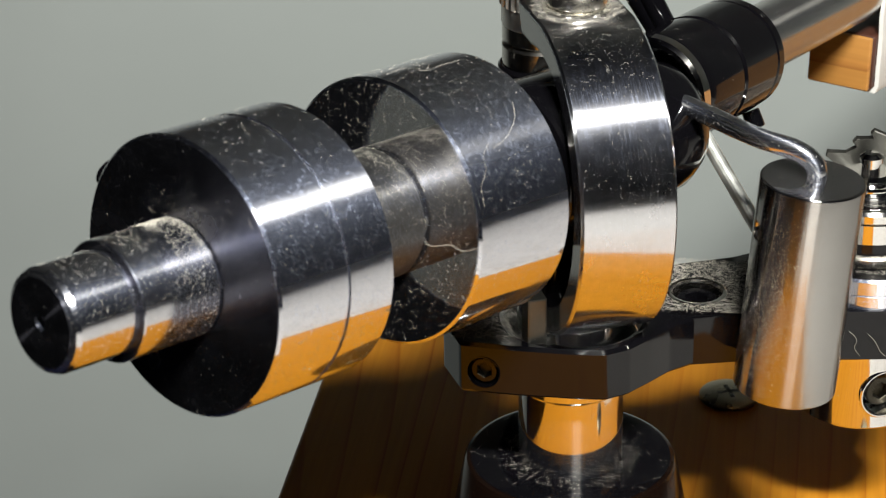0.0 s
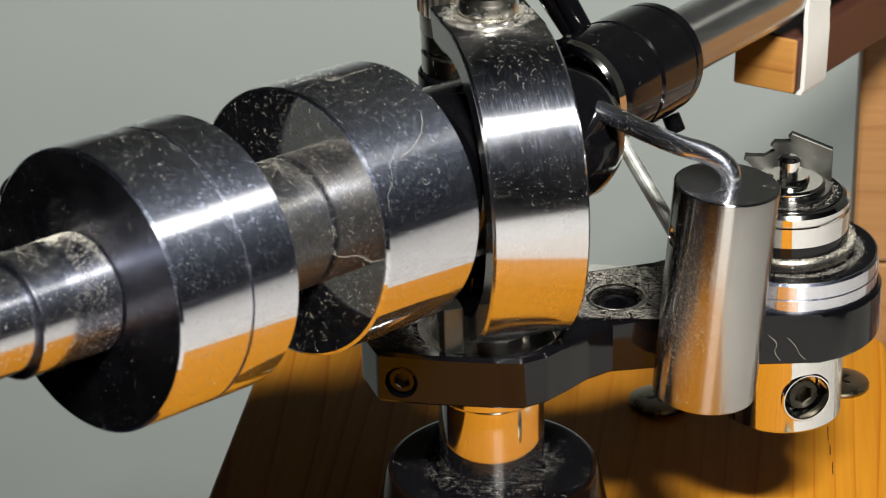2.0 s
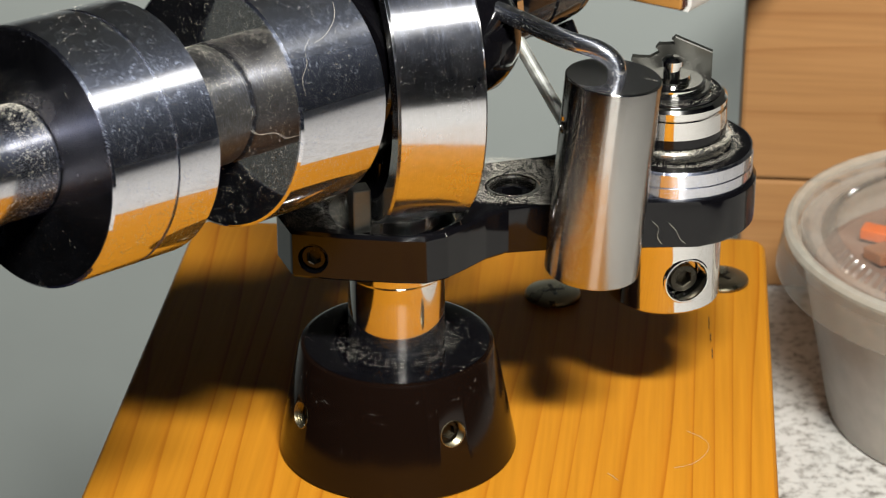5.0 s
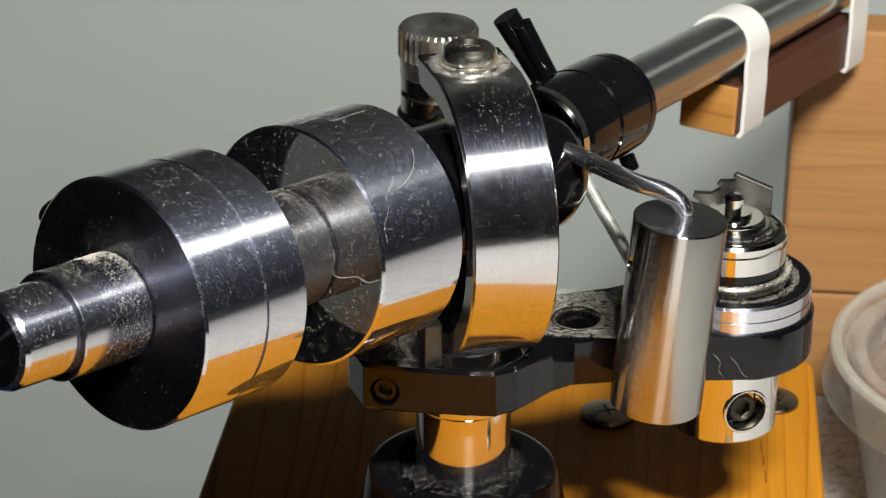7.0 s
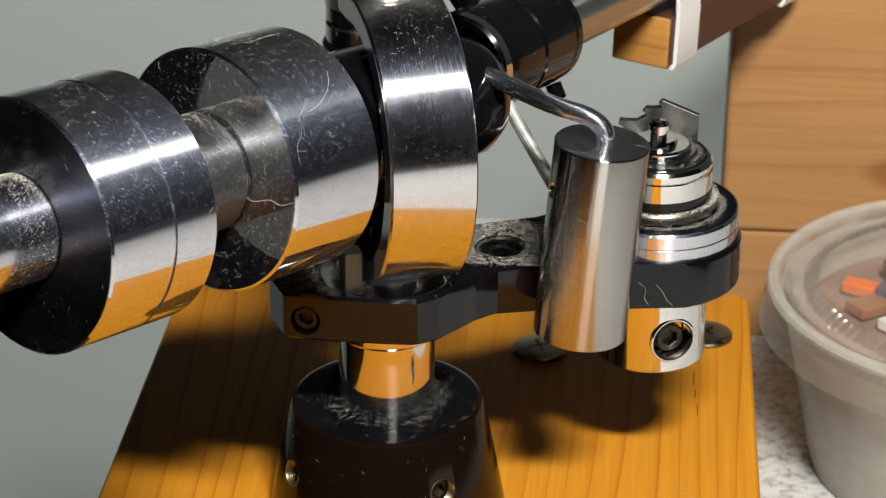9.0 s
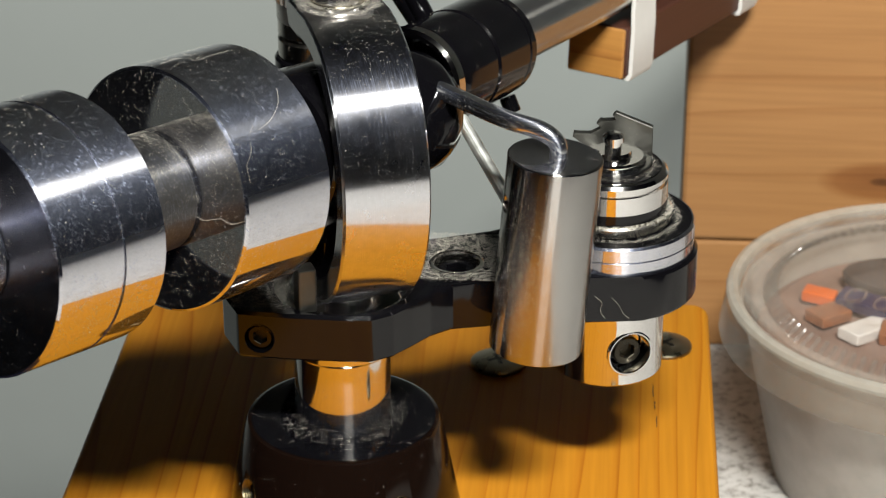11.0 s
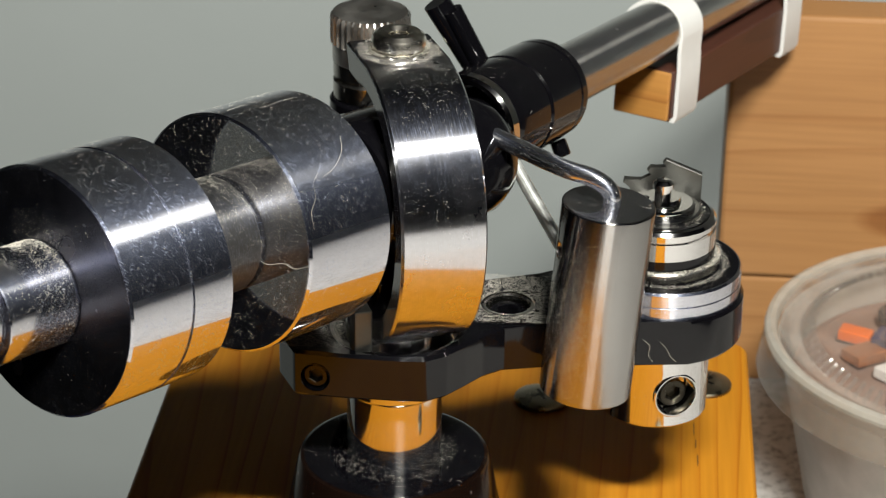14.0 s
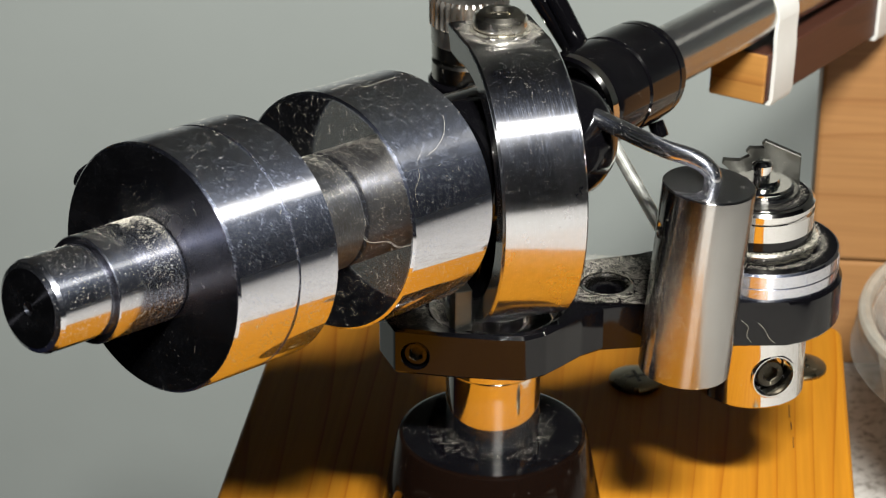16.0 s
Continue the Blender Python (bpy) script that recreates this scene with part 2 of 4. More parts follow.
def granite():
    m, nt, b = material("speckled_granite")
    v = coords(nt)
    a = noise_tex(nt, v, 260, 5, 0.7)
    d = noise_tex(nt, v, 520, 3, 0.6)
    c = ramp(nt, a, [(0.28, (0.09, 0.085, 0.08)), (0.40, (0.30, 0.29, 0.275)), (0.52, (0.44, 0.43, 0.415)), (0.75, (0.48, 0.47, 0.455))])
    c = mix(nt, 0.5, c, ramp(nt, d, [(0.3, (0.35, 0.33, 0.31)), (0.5, (1, 1, 1))]), "MULTIPLY")
    link(nt, c, b.inputs["Base Color"])
    b.inputs["Roughness"].default_value = 0.3
    return m


GRANITE = granite()


def matte(name, colour, rough, amount=0.12, scale=60, relief=0.0):
    m, nt, b = material(name)
    n = noise_tex(nt, coords(nt), scale, 4)
    lo = tuple(c * (1 - amount) for c in colour)
    hi = tuple(min(1, c * (1 + amount)) for c in colour)
    link(nt, ramp(nt, n, [(0.3, lo), (0.7, hi)]), b.inputs["Base Color"])
    b.inputs["Roughness"].default_value = rough
    if relief:
        bump(nt, b, noise_tex(nt, coords(nt), scale * 8, 3), relief, 0.0003)
    return m


WALL = matte("grey_painted_wall", (0.325, 0.354, 0.347), 0.8, 0.04, 9, 0.2)
# ROOM holds the unlit room's bluish dark as colour, for the chrome to mirror
ROOM = matte("room_shade_colour", (0.014, 0.019, 0.062), 0.8, 0.1, 2)
WHITE = matte("white_plastic", (0.56, 0.56, 0.545), 0.4, 0.03, 150)
DUST = matte("grey_lint", (0.38, 0.36, 0.315), 0.9, 0.2, 900)

# ---- building helpers (millimetres inside, metres in the scene) ----
MM = 0.001
PLACE = {}


def thing(name, at, label, category, group="", kind=""):
    ob = new(name)
    ob.location = Vector(at) * MM
    ob.empty_display_size = 0.01
    PLACE[ob] = Matrix.Translation(at)
    return tagged(ob, label, category, group, kind)


def part(name, bm, mat, parent=None, label="", m=None, smooth=22):
    """Link a bmesh in millimetres, laid by the pose m, as one mesh under its thing."""
    m = m or Matrix()
    bmesh.ops.recalc_face_normals(bm, faces=bm.faces)
    for v in bm.verts:
        v.co *= MM
    for f in bm.faces:
        f.smooth = True
    for e in bm.edges:
        if len(e.link_faces) == 2 and e.calc_face_angle(0) > radians(smooth):
            e.smooth = False
    me = bpy.data.meshes.new(name)
    bm.to_mesh(me)
    bm.free()
    me.materials.append(mat)
    ob = new(name, me)
    base = PLACE[parent] if parent else Matrix()
    loc = base.inverted() @ m
    loc.translation *= MM
    ob.parent = parent
    ob.matrix_basis = loc
    PLACE[ob] = m.copy()
    if label:
        tagged(ob, label)
    return ob


def along(at, way, up=(0, 0, 1)):
    """A pose whose z axis points along way."""
    z = Vector(way).normalized()
    x = Vector(up).cross(z)
    if x.length < 1e-4:
        x = Vector((1, 0, 0))
    x.normalize()
    y = z.cross(x)
    m = Matrix((x, y, z)).transposed().to_4x4()
    m.translation = Vector(at)
    return m


def lathe(profile, segs=96, closed=False):
    """Turn a profile of (radius, z) round the z axis."""
    bm = bmesh.new()
    rings = []
    for r, z in profile:
        if r < 1e-6:
            rings.append([bm.verts.new((0, 0, z))])
        else:
            rings.append([bm.verts.new((r * math.cos(2 * math.pi * i / segs), r * math.sin(2 * math.pi * i / segs), z)) for i in range(segs)])
    pairs = list(zip(rings, rings[1:])) + ([(rings[-1], rings[0])] if closed else [])
    for a, b in pairs:
        for i in range(segs):
            j = (i + 1) % segs
            if len(a) == 1 and len(b) == 1:
                continue
            if len(a) == 1:
                bm.faces.new((a[0], b[j], b[i]))
            elif len(b) == 1:
                bm.faces.new((a[i], a[j], b[0]))
            else:
                bm.faces.new((a[i], a[j], b[j], b[i]))
    return bm


def disc_profile(r, z0, z1, edge=0.3, steps=3):
    """A solid cylinder's profile with softened rims."""
    out = [(0, z0)]
    for k in range(steps + 1):
        a = math.pi / 2 * k / steps
        out.append((r - edge + edge * math.sin(a), z0 + edge - edge * math.cos(a)))
    for k in range(steps + 1):
        a = math.pi / 2 * k / steps
        out.append((r - edge + edge * math.cos(a), z1 - edge + edge * math.sin(a)))
    return out + [(0, z1)]


def block(sx, sy, sz, edge=0.5, segs=2, centre=(0, 0, 0)):
    bm = bmesh.new()
    bmesh.ops.create_cube(bm, size=1)
    bmesh.ops.scale(bm, vec=(sx, sy, sz), verts=bm.verts)
    bmesh.ops.translate(bm, vec=centre, verts=bm.verts)
    if edge:
        bmesh.ops.bevel(bm, geom=list(bm.edges), offset=edge, segments=segs, profile=0.5, affect="EDGES")
    return bm


def prism(outline, z0, z1, edge=0.0, segs=2):
    """An outline in x, y raised from z0 to z1."""
    bm = bmesh.new()
    low = [bm.verts.new((x, y, z0)) for x, y in outline]
    top = [bm.verts.new((x, y, z1)) for x, y in outline]
    n = len(outline)
    bm.faces.new(low[::-1])
    bm.faces.new(top)
    for i in range(n):
        bm.faces.new((low[i], low[(i + 1) % n], top[(i + 1) % n], top[i]))
    if edge:
        rim = [e for e in bm.edges if abs(e.verts[0].co.z - e.verts[1].co.z) < 1e-6]
        bmesh.ops.bevel(bm, geom=rim, offset=edge, segments=segs, profile=0.5, affect="EDGES")
    return bm


def sweep(points, radius, segs=12, smooth_steps=6, end_scale=1.0):
    """A round rod along a smoothed line of points."""
    pts = [Vector(p) for p in points]
    line = []
    for i in range(len(pts) - 1):
        p0, p1, p2, p3 = pts[max(i - 1, 0)], pts[i], pts[i + 1], pts[min(i + 2, len(pts) - 1)]
        for k in range(smooth_steps):
            t = k / smooth_steps
            line.append(0.5 * (2 * p1 + (p2 - p0) * t + (2 * p0 - 5 * p1 + 4 * p2 - p3) * t * t + (3 * p1 - p0 - 3 * p2 + p3) * t ** 3))
    line.append(pts[-1])
    bm = bmesh.new()
    rings, side = [], None
    for i, p in enumerate(line):
        way = (line[min(i + 1, len(line) - 1)] - line[max(i - 1, 0)]).normalized()
        if side is None:
            side = way.orthogonal().normalized()
        side = (side - way * side.dot(way)).normalized()
        other = way.cross(side)
        r = radius * (1 + (end_scale - 1) * i / (len(line) - 1))
        rings.append([bm.verts.new(p + r * (math.cos(2 * math.pi * k / segs) * side + math.sin(2 * math.pi * k / segs) * other)) for k in range(segs)])
    for a, b in zip(rings, rings[1:]):
        for k in range(segs):
            bm.faces.new((a[k], a[(k + 1) % segs], b[(k + 1) % segs], b[k]))
    bm.faces.new(rings[0][::-1])
    bm.faces.new(rings[-1])
    return bm


def carve(ob, cutters):
    """Sink holes into a mesh; each cutter is a pose on the surface, a radius and a depth."""
    tools = []
    for m, r, depth in cutters:
        bm = lathe([(0, -depth), (r, -depth), (r, 2.0), (0, 2.0)], 40)
        bmesh.ops.recalc_face_normals(bm, faces=bm.faces)
        for v in bm.verts:
            v.co = (m @ v.co) * MM
        me = bpy.data.meshes.new("cutter")
        bm.to_mesh(me)
        bm.free()
        c = new("cutter", me)
        mod = ob.modifiers.new("hole", "BOOLEAN")
        mod.object, mod.operation, mod.solver = c, "DIFFERENCE", "EXACT"
        tools.append(c)
    bpy.context.view_layer.update()
    dg = bpy.context.evaluated_depsgraph_get()
    me = bpy.data.meshes.new_from_object(ob.evaluated_get(dg))
    ob.modifiers.clear()
    bm = bmesh.new()
    bm.from_mesh(me)
    for f in bm.faces:
        f.smooth = True
    for e in bm.edges:
        e.smooth = not (len(e.link_faces) == 2 and e.calc_face_angle(0) > radians(22))
    bm.to_mesh(me)
    bm.free()
    ob.data = me
    for c in tools:
        bpy.data.objects.remove(c)


def hex_head(r, across, depth, height):
    """A round screw head with a hexagon socket in its top, top at z = 0."""
    bm = bmesh.new()
    n = 36
    def hexa(i):
        a = 2 * math.pi * i / n
        k = (a + math.pi / 6) % (math.pi / 3) - math.pi / 6
        q = across / 2 / math.cos(k)
        return q * math.cos(a), q * math.sin(a)
    rows = []
    for i in range(n):
        a = 2 * math.pi * i / n
        hx, hy = hexa(i)
        c, sn = math.cos(a), math.sin(a)
        rows.append([bm.verts.new(p) for p in ((r * c, r * sn, -height), (r * c, r * sn, -0.25), (r * 0.9 * c, r * 0.9 * sn, 0), (hx * 1.06, hy * 1.06, 0), (hx, hy, -0.1), (hx, hy, -depth))])
    for i in range(n):
        p, q = rows[i], rows[(i + 1) % n]
        for k in range(5):
            bm.faces.new((p[k], q[k], q[k + 1], p[k + 1]))
    bm.faces.new([row[5] for row in rows][::-1])
    bm.faces.new([row[0] for row in rows])
    return bm


def thread(r, depth, pitch=0.45):
    """A threaded liner for a hole, its mouth at z = 0."""
    prof = [(r, 0.03), (r - 0.12, 0.08)]
    z = 0.0
    while z > -depth:
        prof += [(r - 0.25, z - pitch * 0.3), (r - 0.02, z - pitch * 0.8)]
        z -= pitch
    return lathe(prof, 40)


# ---- the setting ----
def build_setting():
    wall = block(2400, 30, 1500, 0, centre=(0, 0, 0))
    w = part("wall_back", wall, WALL, None, "", Matrix.Translation((-100, 347, 150)))
    tagged(w, "plain grey painted wall behind the tonearm", "wall", kind="structure")
    c = part("countertop", block(1200, 900, 30, 2, centre=(0, 0, 0)), GRANITE, None, "", Matrix.Translation((552, -252, -63)))
    tagged(c, "pale speckled granite countertop under the cup", "countertop", kind="structure")
    # unseen room shell, added so that the metal reflects darkness
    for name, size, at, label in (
        ("floor", (5000, 5000, 40), (0, -2000, -920), "unseen room floor, its shade put into the colour"),
        ("wall_front", (5000, 40, 3400), (0, -3000, 700), "unseen room wall facing the counter, its dimness put into the colour"),
        ("wall_left", (40, 5000, 3400), (-2000, -1200, 700), "unseen side wall of the room, its dimness put into the colour"),
        ("wall_right", (40, 5000, 3400), (2200, -1200, 700), "unseen room wall beside the counter, its dimness put into the colour"),
        ("ceiling", (5000, 5000, 40), (0, -1200, 1700), "unseen flat ceiling of the room, its dimness put into the colour"),
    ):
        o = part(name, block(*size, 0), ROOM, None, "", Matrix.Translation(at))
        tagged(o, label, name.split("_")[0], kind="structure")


build_setting()


def build_board():
    t = thing("plinth_board", (8, -30, -48), "thick orange varnished pine board on the counter", "board")
    out = []
    for cx, cy, a0 in ((64, 86, 0), (-49, 84.5, 90), (-49, -156, 180), (64, -156, 270)):
        for k in range(5):
            a = radians(a0 + 22.5 * k)
            out.append((cx + 4 * math.cos(a), cy + 4 * math.sin(a)))
    b = part("board", prism(out, -48, 0, 1.6, 3), PINE, t)
    for x, y, l in ((56.0, 50.5, 5.0), (56.3, 44.5, 3.2), (56.6, 38, 4.2)):
        part("crack", block(0.17, l, 0.06, 0, 1, (0, 0, 0.0)), HOLE, b, "thin dark crack", Matrix.Translation((x, y, 0.02)))


build_board()

# ---- the tonearm ----
arm = thing("tonearm", (0, 0, 0), "chrome and black pivoted record player tonearm, dusty, on the pine board", "tonearm")


def build_base():
    cone = part("base_cone", lathe([(0, 0.05), (21.0, 0.05), (21.3, 0.4), (17.45, 20.0), (17.0, 20.7), (16.4, 20.9), (16.2, 20.8), (0, 20.8)], 128), BAKELITE, arm, "glossy dark brown tapered base")
    part("cone_top", lathe([(0, 20.7), (16.25, 20.7), (16.35, 20.92), (16.1, 20.96), (9.6, 20.96), (9.0, 20.9), (0, 20.9)], 128), BLACK, cone, "black dusty top face")
    holes = []
    for x, z in ((11.35, 11.05), (-15.8, 10.8)):
        r = 21.3 - 3.85 * z / 20
        y = -math.sqrt(r * r - x * x)
        m = along((x * 1.0, y * 1.0, z), (x, y, r * 0.19))
        holes.append((m, 2.45, 4.0))
        part("thread", thread(2.45, 3.4), BRASS, cone, "brassy threaded hole", m)
        part("set_screw", hex_head(2.1, 2.2, 0.9, 1.0), BLACKENED, cone, "sunken set screw", m @ Matrix.Translation((0, 0, -1.5)))
    carve(cone, holes)
    part("pillar_flange", lathe([(8.6, 45.3), (11.5, 45.3), (11.7, 45.5), (11.7, 46.2), (11.5, 46.4), (8.6, 46.4)], 96, True), CLEAN, arm, "bright flange under the ring")
    part("pillar", lathe([(0, 19), (8.5, 19), (8.5, 34.6), (8.7, 34.8), (9.3, 35.4), (9.3, 41.0), (8.7, 41.3), (8.7, 47.6), (8.4, 47.9), (0, 47.9)], 96), PILLAR, arm, "polished chrome pillar")


build_base()


def plate_reach():
    """Outline of the base plate as reach from the pillar's axis, by bearing."""
    pts = [(-20, -5), (-16.3, -12.4), (-8, -13.3), (2, -13.6), (6.5, -13.3), (10, -11), (13, -7.2), (16, -3), (19.5, 0.0), (25, 1.4), (32, 3.2)]
    for k in range(27):
        a = radians(-132 + 272 * k / 26)
        pts.append((46.9 + 15.2 * math.cos(a), 19.6 + 15.2 * math.sin(a)))
    pts += [(33, 28), (26, 23), (14, 18.5), (6, 16.5), (-6, 15.5), (-14, 12), (-20, 4)]
    out = []
    n = len(pts)
    for i in range(240):
        a = 2 * math.pi * i / 240
        dx, dy = math.cos(a), math.sin(a)
        best = 0
        for k in range(n):
            (x1, y1), (x2, y2) = pts[k], pts[(k + 1) % n]
            ex, ey = x2 - x1, y2 - y1
            det = ex * dy - ey * dx
            if abs(det) < 1e-9:
                continue
            s = (ex * y1 - ey * x1) / det * -1
            s = (x1 * ey - y1 * ex) / (dx * ey - dy * ex)
            u = (x1 * dy - y1 * dx) / (dx * ey - dy * ex)
            if s > 0 and -1e-6 <= u <= 1 + 1e-6:
                best = max(best, s)
        out.append(best)
    return out


def build_plate():
    reach = plate_reach()
    prof = lambda R: [(9.45, 38.6), (R - 0.4, 38.6), (R, 39.0), (R, 46.6), (R - 0.6, 47.2), (12.9, 47.2), (12.4, 46.9), (9.5, 42.0)]
    bm = bmesh.new()
    rings = []
    for i, R in enumerate(reach):
        a = 2 * math.pi * i / len(reach)
        rings.append([bm.verts.new((r * math.cos(a), r * math.sin(a), z)) for r, z in prof(R)])
    for i in range(len(rings)):
        p, q = rings[i], rings[(i + 1) % len(rings)]
        for k in range(8):
            bm.faces.new((p[k], q[k], q[(k + 1) % 8], p[(k + 1) % 8]))
    plate = part("base_plate", bm, BLACK, arm, "glossy black shaped plate with grey dust")
    m = along((-12.7, -12.85, 42.3), (-0.15, -1, 0))
    part("clamp_screw", hex_head(2.2, 2.3, 1.2, 1.6), BLACKENED, plate, "hexagon socket clamp screw", m @ Matrix.Translation((0, 0, -0.7)))
    part("screw_seat", lathe([(2.55, -1.6), (2.55, 0.0), (2.7, 0.05), (2.6, -0.1), (2.45, -1.6)], 40), BLACK, plate, "", m)
    m4 = Matrix.Translation((19.5, 9.0, 47.2))
    part("bolt_ring", lathe([(3.9, -2.4), (4.0, -0.3), (4.2, 0.12), (4.6, 0.22), (4.9, 0.05), (4.9, -0.3)], 56), NICKEL, plate, "bright countersunk ring", m4)
    part("bolt", hex_head(3.3, 3.4, 1.8, 1.5), BLACK, plate, "dark sunken hexagon bolt", m4 @ Matrix.Translation((0, 0, -0.9)))
    carve(plate, [(m, 2.6, 2.4), (m4, 4.4, 2.6)])
    # collar and clamp below the round platform
    post = part("lift_clamp", lathe([(0, 22.6), (9.6, 22.6), (10.0, 23.0), (10.0, 38.7), (0, 38.7)], 96), CLEAN, arm, "chrome clamp collar under the platform", Matrix.Translation((46.5, 20.0, 0)))
    m = along((50.6, 10.88, 29.1), (0.41, -0.912, 0.0))
    part("clamp_hole", lathe([(3.75, -3.6), (3.8, -0.2), (3.95, 0.05), (4.15, 0.08), (4.4, -0.1), (4.4, -0.5)], 56), CLEAN, post, "bright hole rim", m)
    part("clamp_bolt", hex_head(2.7, 2.7, 1.3, 1.8), BLACKENED, post, "hexagon bolt in the hole", m @ Matrix.Translation((0.3, -0.45, -2.0)))
    carve(post, [(m, 4.0, 4.2)])


build_plate()


def build_lift():
    m = Matrix.Translation((46.9, 19.8, 0.2))
    p = part("lift_platform", lathe([(0, 46.9), (14.4, 46.9), (14.5, 49.2), (14.3, 49.35), (14.5, 49.5), (14.5, 51.7), (14.2, 52.1), (0, 52.1)], 128), CHROME, arm, "chrome stepped round platform", m)
    m2 = Matrix.Translation((46.4, 20.0, 0))
    part("platform_top", lathe([(0, 52.06), (13.9, 52.06), (13.9, 52.16), (0, 52.16)], 128), BLACK, p, "black dusty top face", m)
    part("drum_band", lathe([(9.3, 54.4), (9.96, 54.5), (9.96, 56.3), (9.3, 56.4)], 96, True), BLACK, p, "black band round the drum", m2)
    part("drum_top", lathe([(6.8, 62.08), (8.75, 62.08), (8.75, 62.2), (6.8, 62.2)], 96, True), BLACK, p, "black top of the drum", m2)
    part("lift_flange", lathe([(0, 52.34), (10.5, 52.34), (10.9, 52.6), (10.9, 54.0), (10.5, 54.4), (0, 54.4)], 96), NICKEL, p, "bright flange", m2)
    part("lift_drum", lathe([(0, 54.3), (9.3, 54.3), (9.3, 54.9), (9.9, 55.2), (9.9, 59.6), (9.4, 59.8), (9.4, 60.2), (9.9, 60.4), (9.9, 61.2), (9.4, 61.8), (8.6, 62.1), (0, 62.1)], 96), CLEAN, p, "chrome drum", m2)
    part("lift_washer", lathe([(0, 62.0), (6.9, 62.0), (7.1, 62.2), (7.1, 62.8), (6.7, 63.0), (0, 63.0)], 64), STEEL, p, "dull washer", m2)
    part("lift_washer", lathe([(0, 62.9), (5.7, 62.9), (5.9, 63.1), (5.9, 63.7), (5.4, 64.0), (0, 64.0)], 64), CLEAN, p, "bright washer", m2)
    part("lift_collar", lathe([(0, 63.9), (3.3, 63.9), (3.4, 64.2), (3.2, 65.0), (0, 65.0)], 48), CLEAN, p, "", m2)
    part("lift_pin", lathe([(0, 64.9), (1.5, 64.9), (1.5, 66.4), (1.9, 66.6), (1.9, 67.5), (1.2, 68.1), (0, 68.2)], 32), CLEAN, p, "bright pin", m2)
    # notched bracket behind the pin
    out = [(-6, 0), (6.8, 0), (6.8, 6.2), (0.2, 8.9), (-0.4, 8.2), (0.5, 7.3), (-2.6, 7.4), (-3.2, 6.6), (-2.2, 5.8), (-4.2, 4.6), (-7.2, 4.9), (-7.4, 4.0), (-6, 3.2)]
    bm = prism(out, -0.7, 0.7, 0.15, 1)
    m3 = Matrix.Translation((46.6, 24.6, 61.4)) @ pose(0, 0, 0, 90, 0, 0)
    part("lift_bracket", bm, BRACKET, p, "notched dull metal bracket", m3)


build_lift()

RING_WAY = Vector((math.sin(radians(67.5)), math.cos(radians(67.5)), 0))
RING_AT = (1.6, 0.7, 71.4)


